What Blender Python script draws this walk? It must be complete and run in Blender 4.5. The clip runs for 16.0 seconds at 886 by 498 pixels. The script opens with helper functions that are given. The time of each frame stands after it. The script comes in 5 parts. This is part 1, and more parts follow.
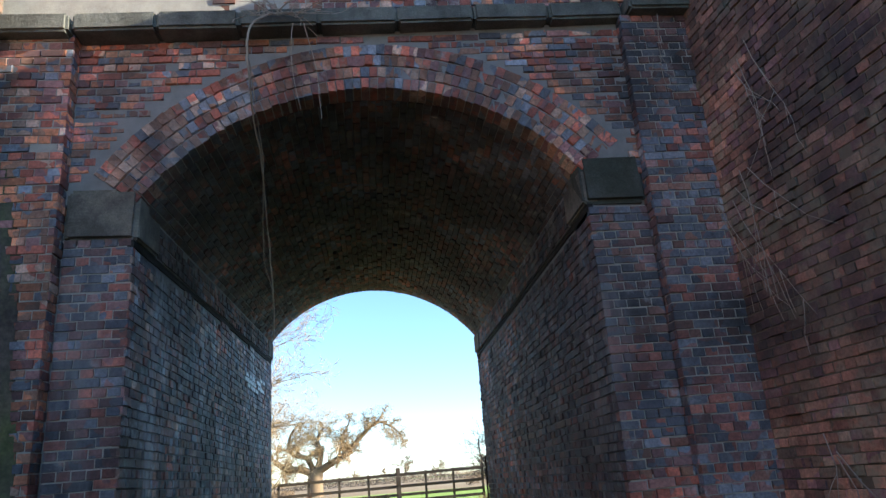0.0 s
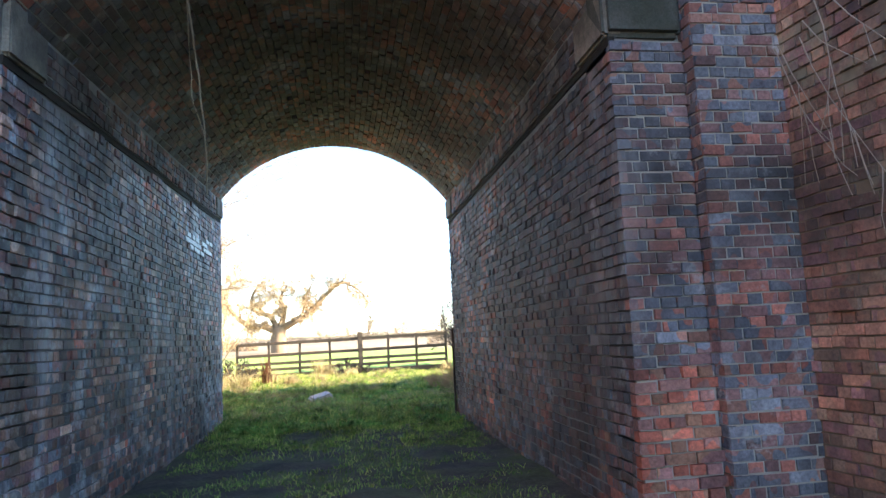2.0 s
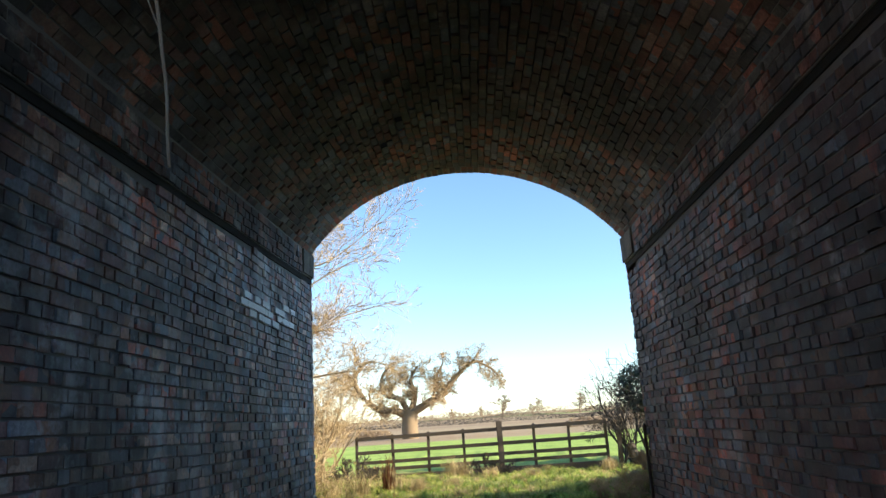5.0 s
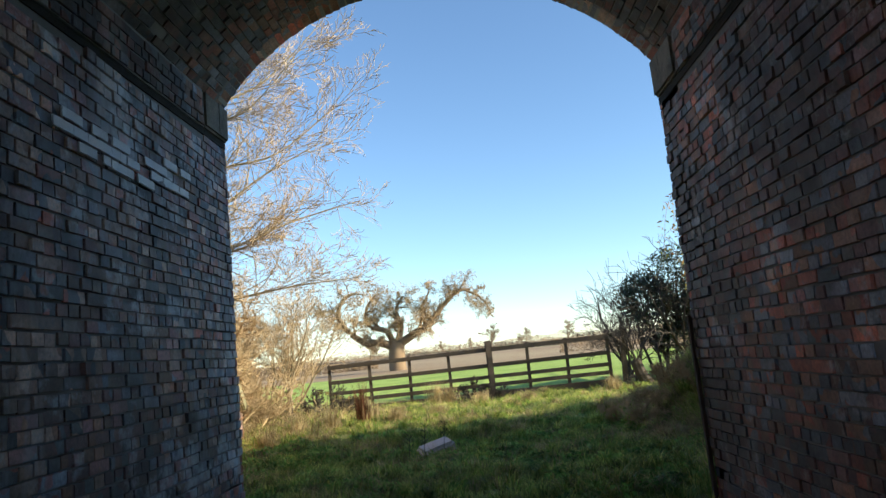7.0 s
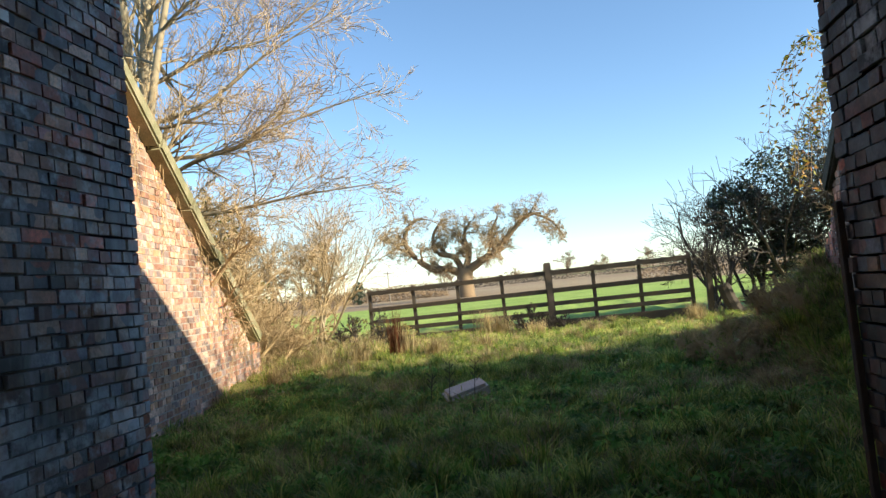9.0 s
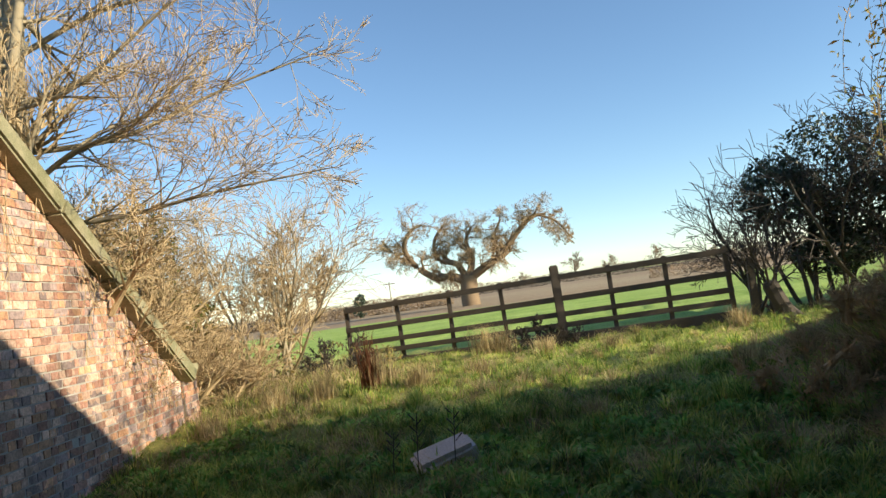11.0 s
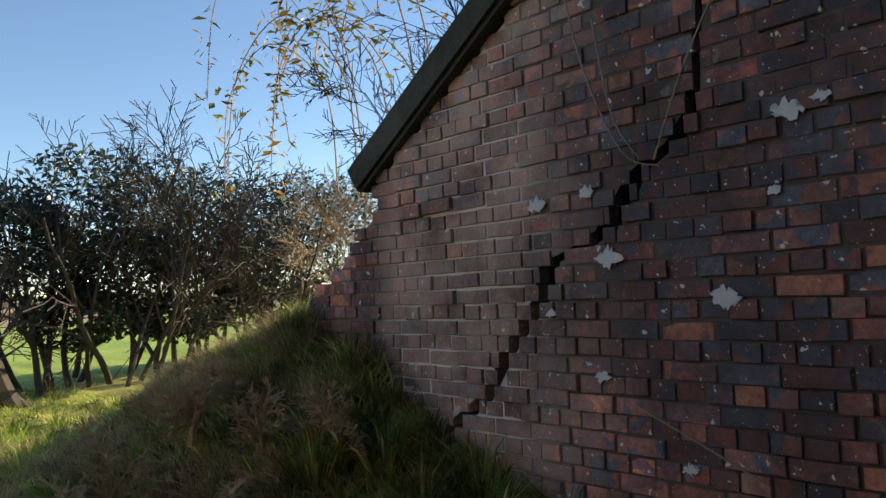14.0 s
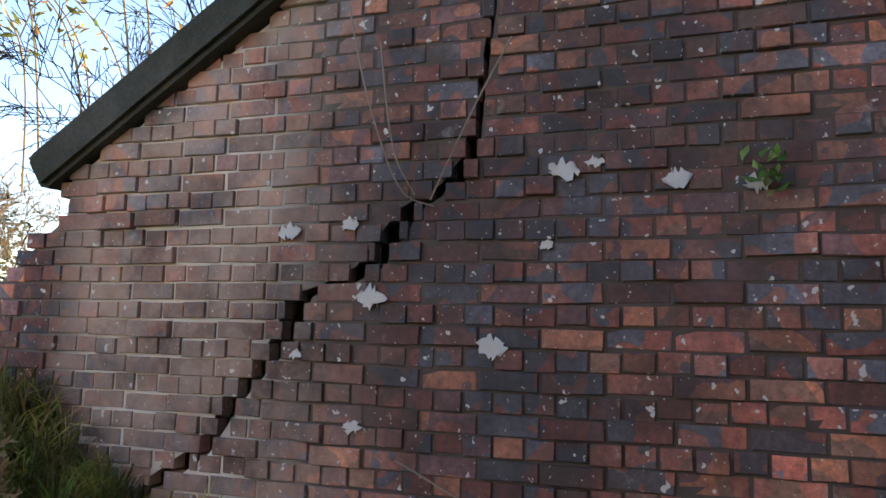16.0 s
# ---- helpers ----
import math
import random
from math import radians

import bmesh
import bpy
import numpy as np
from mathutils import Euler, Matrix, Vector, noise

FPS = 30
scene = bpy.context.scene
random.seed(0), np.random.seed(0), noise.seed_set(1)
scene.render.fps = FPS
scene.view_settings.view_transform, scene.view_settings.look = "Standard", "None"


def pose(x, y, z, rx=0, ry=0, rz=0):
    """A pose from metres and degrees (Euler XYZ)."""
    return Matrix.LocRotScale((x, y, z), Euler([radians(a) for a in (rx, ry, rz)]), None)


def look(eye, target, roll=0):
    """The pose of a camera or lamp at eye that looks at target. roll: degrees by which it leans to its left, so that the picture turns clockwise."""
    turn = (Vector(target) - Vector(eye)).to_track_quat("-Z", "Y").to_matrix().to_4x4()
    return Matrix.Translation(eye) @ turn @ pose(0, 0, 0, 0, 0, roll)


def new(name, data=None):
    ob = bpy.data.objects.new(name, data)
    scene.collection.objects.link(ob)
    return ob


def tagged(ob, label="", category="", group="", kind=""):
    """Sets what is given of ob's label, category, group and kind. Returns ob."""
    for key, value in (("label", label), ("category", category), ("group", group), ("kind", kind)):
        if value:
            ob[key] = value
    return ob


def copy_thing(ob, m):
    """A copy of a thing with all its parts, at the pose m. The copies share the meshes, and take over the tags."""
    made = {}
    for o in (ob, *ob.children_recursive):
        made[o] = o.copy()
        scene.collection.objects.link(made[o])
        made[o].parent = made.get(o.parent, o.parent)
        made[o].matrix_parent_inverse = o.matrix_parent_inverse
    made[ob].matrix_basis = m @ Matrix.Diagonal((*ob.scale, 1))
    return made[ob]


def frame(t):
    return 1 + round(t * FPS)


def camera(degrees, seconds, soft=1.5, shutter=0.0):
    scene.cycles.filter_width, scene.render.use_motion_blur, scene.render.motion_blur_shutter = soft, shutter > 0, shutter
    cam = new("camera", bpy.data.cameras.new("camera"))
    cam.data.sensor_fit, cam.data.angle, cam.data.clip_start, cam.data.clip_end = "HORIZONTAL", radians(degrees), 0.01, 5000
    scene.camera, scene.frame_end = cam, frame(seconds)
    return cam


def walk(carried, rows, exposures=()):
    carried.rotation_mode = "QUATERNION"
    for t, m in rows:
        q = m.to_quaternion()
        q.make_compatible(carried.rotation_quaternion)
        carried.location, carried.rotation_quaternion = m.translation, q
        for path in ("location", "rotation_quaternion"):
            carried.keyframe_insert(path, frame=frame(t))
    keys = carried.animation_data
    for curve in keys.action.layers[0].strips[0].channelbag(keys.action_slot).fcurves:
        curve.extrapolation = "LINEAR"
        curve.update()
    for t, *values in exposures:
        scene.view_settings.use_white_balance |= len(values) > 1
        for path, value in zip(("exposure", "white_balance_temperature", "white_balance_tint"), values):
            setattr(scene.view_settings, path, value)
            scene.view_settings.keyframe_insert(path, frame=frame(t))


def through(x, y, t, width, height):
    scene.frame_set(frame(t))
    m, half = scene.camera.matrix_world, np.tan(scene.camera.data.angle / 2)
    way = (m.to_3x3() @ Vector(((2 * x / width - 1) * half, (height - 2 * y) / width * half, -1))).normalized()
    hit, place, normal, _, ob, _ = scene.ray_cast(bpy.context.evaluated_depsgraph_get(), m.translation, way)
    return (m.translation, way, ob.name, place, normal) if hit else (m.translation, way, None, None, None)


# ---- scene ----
cam = camera(64.4, 16.0)
PATH = [
    (0, (0.01, -5.808, 0.975), (0.218, -3.919, 1.6), -4.5),
    (0.5, (0.005, -5.693, 1.122), (0.543, -3.776, 1.315), -6.3),
    (1, (0.024, -5.509, 1.287), (0.455, -3.563, 1.451), -4.4),
    (1.5, (0.039, -5.118, 1.267), (0.392, -3.159, 1.462), -2.3),
    (2, (0.09, -4.526, 1.223), (0.378, -2.563, 1.469), -2.8),
    (2.5, (0.098, -3.868, 1.135), (0.103, -1.919, 1.584), 0.1),
    (3, (0.146, -3.206, 1.069), (0.084, -1.257, 1.517), -1.6),
    (3.2, (0.194, -2.915, 1.037), (0.081, -0.985, 1.55), -2.9),
    (5.3, (0.032, -0.474, 1.577), (-0.016, 1.471, 2.039), -3.7),
    (5.5, (0.027, -0.248, 1.586), (-0.012, 1.709, 1.998), -3.8),
    (6, (0.042, 0.439, 1.377), (0.032, 2.375, 1.877), -5.4),
    (6.5, (0.013, 1.124, 1.274), (-0.017, 3.096, 1.606), -5.4),
    (7, (0.108, 1.777, 1.245), (0.071, 3.755, 1.545), -5.8),
    (7.5, (0.164, 2.337, 1.263), (0.111, 4.313, 1.569), -6.6),
    (8, (0.347, 2.872, 1.232), (0.268, 4.853, 1.498), -5.6),
    (8.5, (0.493, 3.461, 1.147), (0.316, 5.448, 1.295), -5.2),
    (8.7, (0.514, 3.712, 1.125), (0.262, 5.691, 1.255), -5.1),
    (10.8, (0.568, 6.282, 1.19), (0.273, 8.258, 1.293), -7.5),
    (11, (0.568, 6.526, 1.183), (0.28, 8.5, 1.326), -8.2),
    (11.5, (0.603, 7.166, 1.123), (0.446, 9.156, 1.249), -5.9),
    (12, (0.637, 7.832, 1.08), (0.556, 9.827, 1.198), -7.0),
    (12.5, (0.584, 8.445, 1.089), (0.61, 10.443, 1.185), -9.8),
    (13, (0.607, 9.014, 1.12), (1.017, 10.971, 1.186), -8.9),
    (13.2, (0.7, 9.241, 1.168), (1.389, 11.117, 1.232), -7.4),
    (13.5, (0.813, 9.549, 1.191), (2.004, 11.148, 1.352), -3.7),
    (14, (0.848, 9.882, 1.258), (2.446, 11.081, 1.358), -3.3),
    (14.5, (0.976, 10.158, 1.233), (2.702, 11.169, 1.243), -2.2),
    (15, (1.031, 10.307, 1.244), (2.862, 11.11, 1.2), -0.3),
    (15.5, (0.978, 10.383, 1.257), (2.891, 10.967, 1.248), 0.3),
    (16, (0.958, 10.398, 1.269), (2.926, 10.707, 1.452), 0.8),
]
EXPOSURES = [(0, 1.62, 5900, 8), (0.3, 2.15, 6300, 10), (0.8, 2.75, 6300, 11), (3.2, 2.65, 6300, 11), (5.0, 1.45, 6300, 8), (5.5, 1.15, 6300, 7), (8.5, 1.1, 6400, 6),
             (11, 0.8, 6500, 6), (11.5, 0.55, 6000, 7), (12.6, 0.65, 6200, 6), (13.2, 0.6, 6300, 6), (14.0, 0.85, 6900, 10), (15.0, 1.8, 7300, 16), (16, 1.98, 7200, 16)]
walk(cam, [(t, look(eye, target, roll)) for t, eye, target, roll in PATH], EXPOSURES)

# ---- light ----
SUN_TO = Vector((math.cos(radians(20)) * math.cos(radians(15)), -math.cos(radians(20)) * math.sin(radians(15)), math.sin(radians(20))))
world = bpy.data.worlds.new("sky")
scene.world = world
world.use_nodes = True
wn = world.node_tree
sky = wn.nodes.new("ShaderNodeTexSky")
sky.sky_type = 'NISHITA'
sky.sun_disc = False
sky.sun_elevation = radians(20)
sky.sun_rotation = radians(105)
sky.altitude = 600
sky.air_density = 1.0
sky.dust_density = 0.0
sky.ozone_density = 3.0
wn.links.new(sky.outputs[0], wn.nodes["Background"].inputs[0])
wn.nodes["Background"].inputs[1].default_value = 0.12
sun = new("sun", bpy.data.lights.new("sun", "SUN"))
sun.data.energy = 5.0
sun.data.angle = radians(0.5)
sun.data.color = (1.0, 0.86, 0.64)
sun.matrix_world = look(SUN_TO * 40, (0, 0, 0))

# ---- materials ----


class Nodes:
    """A material under construction: short names for the nodes used again and again."""

    def __init__(self, name):
        self.mat = bpy.data.materials.new(name)
        self.mat.use_nodes = True
        self.t = self.mat.node_tree
        self.bsdf = self.t.nodes["Principled BSDF"]
        geo = self.t.nodes.new("ShaderNodeNewGeometry")
        self.pos, self.island = geo.outputs["Position"], geo.outputs["Random Per Island"]

    def link(self, a, b):
        self.t.links.new(a, b)

    def noise(self, scale, detail=4, rough=0.6, stretch=None):
        n = self.t.nodes.new("ShaderNodeTexNoise")
        n.inputs["Scale"].default_value = scale
        n.inputs["Detail"].default_value = detail
        n.inputs["Roughness"].default_value = rough
        if stretch:
            m = self.t.nodes.new("ShaderNodeMapping")
            m.inputs["Scale"].default_value = stretch
            self.link(self.pos, m.inputs[0])
            self.link(m.outputs[0], n.inputs["Vector"])
        else:
            self.link(self.pos, n.inputs["Vector"])
        return n.outputs["Fac"]

    def ramp(self, fac, stops, constant=False):
        r = self.t.nodes.new("ShaderNodeValToRGB")
        el = r.color_ramp.elements
        while len(el) < len(stops):
            el.new(0.5)
        for e, (p, c) in zip(el, stops):
            e.position, e.color = p, ((c, c, c, 1) if isinstance(c, (int, float)) else (*c, 1))
        r.color_ramp.interpolation = 'CONSTANT' if constant else 'LINEAR'
        self.link(fac, r.inputs[0])
        return r.outputs[0]

    def mix(self, fac, a, b, kind='MIX'):
        m = self.t.nodes.new("ShaderNodeMix")
        m.data_type, m.blend_type = 'RGBA', kind
        for value, socket in ((fac, m.inputs[0]), (a, m.inputs[6]), (b, m.inputs[7])):
            if isinstance(value, (int, float)):
                socket.default_value = value
            elif isinstance(value, tuple):
                socket.default_value = (*value, 1)
            else:
                self.link(value, socket)
        return m.outputs[2]

    def math(self, op, a, b=0.0):
        m = self.t.nodes.new("ShaderNodeMath")
        m.operation = op
        for value, socket in ((a, m.inputs[0]), (b, m.inputs[1])):
            if isinstance(value, (int, float)):
                socket.default_value = value
            else:
                self.link(value, socket)
        return m.outputs[0]

    def chance(self):
        info = self.t.nodes.new("ShaderNodeObjectInfo")
        return self.math('FRACT', self.math('ADD', self.math('MULTIPLY', info.outputs["Random"], 13.7), self.island))

    def done(self, colour, rough=0.85, bump=None, strength=0.4, depth=0.01):
        self.bsdf.inputs["Specular IOR Level"].default_value = 0.3
        if isinstance(colour, tuple):
            self.bsdf.inputs["Base Color"].default_value = (*colour, 1)
        else:
            self.link(colour, self.bsdf.inputs["Base Color"])
        if isinstance(rough, (int, float)):
            self.bsdf.inputs["Roughness"].default_value = rough
        else:
            self.link(rough, self.bsdf.inputs["Roughness"])
        if bump is not None:
            b = self.t.nodes.new("ShaderNodeBump")
            b.inputs["Strength"].default_value = strength
            b.inputs["Distance"].default_value = depth
            self.link(bump, b.inputs["Height"])
            self.link(b.outputs[0], self.bsdf.inputs["Normal"])
        return self.mat


RED, ORANGE, PURPLE, BLUE, BROWN, PALE = (0.40, 0.125, 0.085), (0.50, 0.19, 0.10), (0.23, 0.115, 0.11), (0.17, 0.18, 0.215), (0.29, 0.15, 0.10), (0.44, 0.29, 0.22)


def brick_material(name, palette, soot, white, speck=False, pale_tone=(0.42, 0.42, 0.42), spread=0.45, gloss=0.0):
    """Old railway brick: fired colours brick by brick, grain, soot in drifts, lime bloom in patches."""
    n = Nodes(name)
    stops = [(i / len(palette), c) for i, c in enumerate(palette)]
    drift = n.ramp(n.noise(0.9, 4, 0.6), [(0.3, 0.0), (0.7, 1.0)])
    pick = n.math('FRACT', n.math('ADD', n.math('MULTIPLY', n.chance(), 0.55), n.math('MULTIPLY', drift, 0.7)))
    col = n.ramp(pick, stops, True)
    tone = n.math('FRACT', n.math('MULTIPLY', n.chance(), 7.31))
    col = n.mix(1.0, col, n.ramp(tone, [(0.0, 1.05 - spread), (0.6, 1.08), (1.0, 1.1 + spread * 1.3)]), 'MULTIPLY')
    col = n.mix(1.0, col, n.ramp(n.noise(38, 5, 0.7), [(0.25, 0.45), (0.75, 1.5)]), 'MULTIPLY')
    col = n.mix(n.ramp(n.noise(0.7, 4, 0.65), [(0.22 + soot * 0.25, 1.0), (0.47 + soot * 0.25, 0.0)]), col, n.mix(0.75, col, (0.055, 0.052, 0.055)))
    col = n.mix(n.ramp(n.noise(2.3, 6, 0.72), [(0.64 - white * 0.16, 0.0), (0.76 - white * 0.14, 0.75)]), col, pale_tone)
    stain = n.ramp(n.noise(0.35, 6, 0.75), [(0.38, 0.62), (0.6, 1.55)])
    col = n.mix(1.0, col, stain, 'MULTIPLY')
    streak = n.ramp(n.noise(1.6, 5, 0.7, (1.0, 1.0, 0.18)), [(0.56 - white * 0.06, 0.0), (0.74, white)])
    col = n.mix(streak, col, pale_tone)
    if speck:
        sep = n.t.nodes.new("ShaderNodeSeparateXYZ")
        n.link(n.pos, sep.inputs[0])
        washed = n.ramp(n.math('DIVIDE', sep.outputs[1], 20.0), [(0.55, 0.0), (0.58, 1.0), (0.622, 1.0), (0.637, 0.0)])
        col = n.mix(n.math('MULTIPLY', washed, n.ramp(n.noise(2.6, 5, 0.7), [(0.36, 0.1), (0.6, 0.65)])), col, (0.62, 0.45, 0.35))
        col = n.mix(n.ramp(n.noise(21, 2, 0.5), [(0.69, 0.0), (0.71, 0.9)]), col, (0.7, 0.7, 0.66))
        col = n.mix(n.ramp(n.noise(55, 2, 0.5), [(0.70, 0.0), (0.72, 0.7)]), col, (0.65, 0.65, 0.6))
    fine = n.noise(120, 6, 0.75)
    bump = n.math('ADD', fine, n.math('MULTIPLY', n.noise(22, 4), 1.6))
    made = n.done(col, n.ramp(n.noise(9), [(0.3, 0.62 - gloss), (0.7, 0.95 - gloss)]), bump, 0.4, 0.0035)
    n.bsdf.inputs["Specular IOR Level"].default_value = 0.3 + gloss
    return made


def stone_material(name, a, b, stain, scale=5):
    n = Nodes(name)
    col = n.mix(n.noise(scale, 6, 0.7), a, b)
    col = n.mix(n.ramp(n.noise(1.6, 5, 0.7), [(0.42, 0.75), (0.62, 0.0)]), col, stain)
    col = n.mix(1.0, col, n.ramp(n.noise(70, 5, 0.75), [(0.3, 0.7), (0.7, 1.25)]), 'MULTIPLY')
    return n.done(col, 0.9, n.math('ADD', n.noise(50, 6, 0.75), n.math('MULTIPLY', n.noise(9, 4), 2)), 0.8, 0.01)


def wood_material(name, a, b):
    n = Nodes(name)
    col = n.mix(n.noise(5, 6, 0.7, (1.2, 14, 14)), a, b)
    return n.done(col, 0.9, n.noise(8, 6, 0.7, (1.5, 18, 18)), 0.6, 0.006)


def blade_material(name, colours, rough=0.6, through=0.4):
    n = Nodes(name)
    col = n.ramp(n.island, [(i / (len(colours) - 1), c) for i, c in enumerate(colours)])
    col = n.mix(1.0, col, n.ramp(n.noise(0.9, 4), [(0.3, 0.65), (0.7, 1.3)]), 'MULTIPLY')
    col = n.mix(1.0, col, n.ramp(n.noise(4, 4), [(0.34, 0.35), (0.64, 1.6)]), 'MULTIPLY')
    made = n.done(col, rough)
    glow = n.t.nodes.new("ShaderNodeBsdfTranslucent")
    n.link(col, glow.inputs[0])
    both = n.t.nodes.new("ShaderNodeMixShader")
    both.inputs[0].default_value = through
    n.link(n.bsdf.outputs[0], both.inputs[1])
    n.link(glow.outputs[0], both.inputs[2])
    n.link(both.outputs[0], n.t.nodes["Material Output"].inputs[0])
    return made


def bark_material(name, a, b, scale=14):
    n = Nodes(name)
    return n.done(n.mix(n.noise(scale, 5, 0.7), a, b), 0.9, n.noise(30, 5, 0.7), 0.6, 0.01)


M_FACE = brick_material("brick_face", [RED, PURPLE, RED, BLUE, BROWN, ORANGE, PURPLE, RED, PALE, BLUE], 0.5, 0.15, spread=0.55)
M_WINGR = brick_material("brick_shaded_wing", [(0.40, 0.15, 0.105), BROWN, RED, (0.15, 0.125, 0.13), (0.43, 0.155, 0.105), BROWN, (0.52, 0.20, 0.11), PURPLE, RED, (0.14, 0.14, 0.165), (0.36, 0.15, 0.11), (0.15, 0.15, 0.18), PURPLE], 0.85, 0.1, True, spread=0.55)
M_NEARWING = brick_material("brick_near_wing", [BROWN, (0.30, 0.16, 0.105), (0.25, 0.16, 0.11), (0.33, 0.15, 0.10), BROWN, PURPLE, (0.25, 0.16, 0.11)], 0.6, 0.7, False, (0.20, 0.185, 0.13))
# Paler than the right wing's bricks: sunlight is put into this palette.
M_WINGL = brick_material("brick_sun_tinted_wing", [(0.52, 0.33, 0.23), (0.46, 0.24, 0.155), (0.52, 0.34, 0.25), (0.49, 0.27, 0.155), (0.38, 0.20, 0.145), (0.54, 0.36, 0.27), (0.30, 0.22, 0.20), (0.46, 0.25, 0.18)], 0.0, 0.3, False, (0.66, 0.56, 0.44), 0.3)
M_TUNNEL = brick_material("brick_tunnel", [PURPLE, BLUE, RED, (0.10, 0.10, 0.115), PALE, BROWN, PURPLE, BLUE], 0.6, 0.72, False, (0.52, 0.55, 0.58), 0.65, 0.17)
# Right wall: besides soot, its shade is put into this darker palette.
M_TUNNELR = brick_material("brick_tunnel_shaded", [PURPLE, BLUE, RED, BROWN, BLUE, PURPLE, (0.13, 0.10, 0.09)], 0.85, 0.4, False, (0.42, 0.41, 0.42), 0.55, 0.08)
M_VAULT = brick_material("brick_vault", [PURPLE, BLUE, (0.22, 0.13, 0.10), BLUE, (0.30, 0.12, 0.09), (0.10, 0.09, 0.085)], 0.9, 0.45, False, (0.37, 0.34, 0.31), 0.5)


def plain_noise(name, a, b, scale, rough=0.92, fine=90):
    n = Nodes(name)
    col = n.mix(n.noise(scale, 6, 0.7), a, b)
    return n.done(col, rough, n.noise(fine, 5, 0.7), 0.6, 0.008)


M_MORTAR = plain_noise("mortar", (0.22, 0.20, 0.175), (0.52, 0.49, 0.43), 6)
M_MORTAR_D = plain_noise("mortar_sooty", (0.12, 0.118, 0.115), (0.34, 0.33, 0.32), 4)


def wing_mortar():
    """Mortar of the cracked wing: earthy and dark, pale where it was repointed."""
    n = Nodes("mortar_wing")
    dark = n.mix(n.noise(8, 5, 0.7), (0.07, 0.055, 0.048), (0.17, 0.14, 0.12))
    sep = n.t.nodes.new("ShaderNodeSeparateXYZ")
    n.link(n.pos, sep.inputs[0])
    place = n.ramp(n.math('DIVIDE', sep.outputs[1], 20.0), [(0.565, 0.0), (0.585, 1.0), (0.62, 1.0), (0.635, 0.1)])
    spread = n.math('MULTIPLY', place, n.ramp(n.noise(1.5, 4), [(0.35, 0.2), (0.5, 1.0)]))
    return n.done(n.mix(spread, dark, (0.76, 0.70, 0.60)), 0.92, n.noise(90, 5, 0.7), 0.6, 0.008)


M_GLAZE = plain_noise("glazed_lime", (0.62, 0.63, 0.64), (0.84, 0.84, 0.84), 25, 0.3)
M_MORTAR_W = wing_mortar()
M_MORTAR_N = plain_noise("mortar_mossy", (0.10, 0.08, 0.055), (0.21, 0.165, 0.12), 5)
# Near-black colour that stands in for shade inside the crack and joint.
M_GAP_SHADE = plain_noise("dark_core", (0.012, 0.011, 0.010), (0.03, 0.028, 0.025), 8)
M_STONE = stone_material("stone_impost", (0.30, 0.27, 0.22), (0.19, 0.165, 0.13), (0.05, 0.05, 0.045))
M_STRING = stone_material("stone_string", (0.21, 0.21, 0.18), (0.13, 0.13, 0.115), (0.06, 0.06, 0.05))
# Coping colours hold the light: sun in the left one, shade in the right.
M_COPL = stone_material("stone_coping_sun_tinted", (0.44, 0.38, 0.26), (0.33, 0.30, 0.19), (0.18, 0.18, 0.09))
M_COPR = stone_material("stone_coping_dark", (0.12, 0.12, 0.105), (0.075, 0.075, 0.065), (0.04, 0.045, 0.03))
M_BLOCK = stone_material("stone_block", (0.78, 0.74, 0.7), (0.62, 0.58, 0.55), (0.5, 0.45, 0.42), 9)
M_FENCE = wood_material("fence_wood", (0.07, 0.055, 0.043), (0.15, 0.12, 0.095))
M_BARK = bark_material("pale_bark", (0.28, 0.23, 0.15), (0.45, 0.38, 0.26))
M_TWIG = bark_material("twig_bark", (0.36, 0.25, 0.14), (0.54, 0.42, 0.25))
M_DARKBARK = bark_material("dark_bark", (0.05, 0.042, 0.035), (0.11, 0.09, 0.075))
M_OAK = bark_material("oak_bark", (0.16, 0.115, 0.07), (0.30, 0.21, 0.13), 3)
M_OAKTWIG = bark_material("oak_twig", (0.30, 0.21, 0.12), (0.46, 0.34, 0.20), 2)
M_VINE = bark_material("vine_bark", (0.26, 0.21, 0.16), (0.38, 0.32, 0.26))
M_IRON = plain_noise("rusty_iron", (0.03, 0.02, 0.015), (0.09, 0.045, 0.03), 12, 0.8)
M_LEAF = blade_material("evergreen_leaf", [(0.03, 0.05, 0.03), (0.06, 0.085, 0.05), (0.09, 0.10, 0.075)], 0.28)
M_IVY = blade_material("ivy_leaf", [(0.08, 0.10, 0.03), (0.19, 0.16, 0.05), (0.32, 0.22, 0.08)], 0.45)
M_YELLOW = blade_material("yellow_leaf", [(0.12, 0.16, 0.03), (0.35, 0.28, 0.04), (0.42, 0.17, 0.04)], 0.5)
M_GRASS = blade_material("grass_blade", [(0.11, 0.21, 0.035), (0.26, 0.37, 0.07), (0.62, 0.56, 0.17)], 0.55)
M_STRAW = blade_material("dry_grass_blade", [(0.40, 0.30, 0.15), (0.54, 0.44, 0.24), (0.30, 0.22, 0.11)], 0.7)
M_WEED = blade_material("weed_leaf", [(0.10, 0.24, 0.04), (0.20, 0.38, 0.08), (0.34, 0.44, 0.14)], 0.5)
M_DEAD = blade_material("dead_stem", [(0.22, 0.15, 0.08), (0.42, 0.31, 0.18), (0.34, 0.27, 0.13)], 0.75)
M_DOCK = blade_material("dock_stem", [(0.15, 0.06, 0.03), (0.22, 0.1, 0.05)], 0.8)
M_LICHEN = plain_noise("lime_patch", (0.58, 0.58, 0.56), (0.82, 0.82, 0.79), 30)


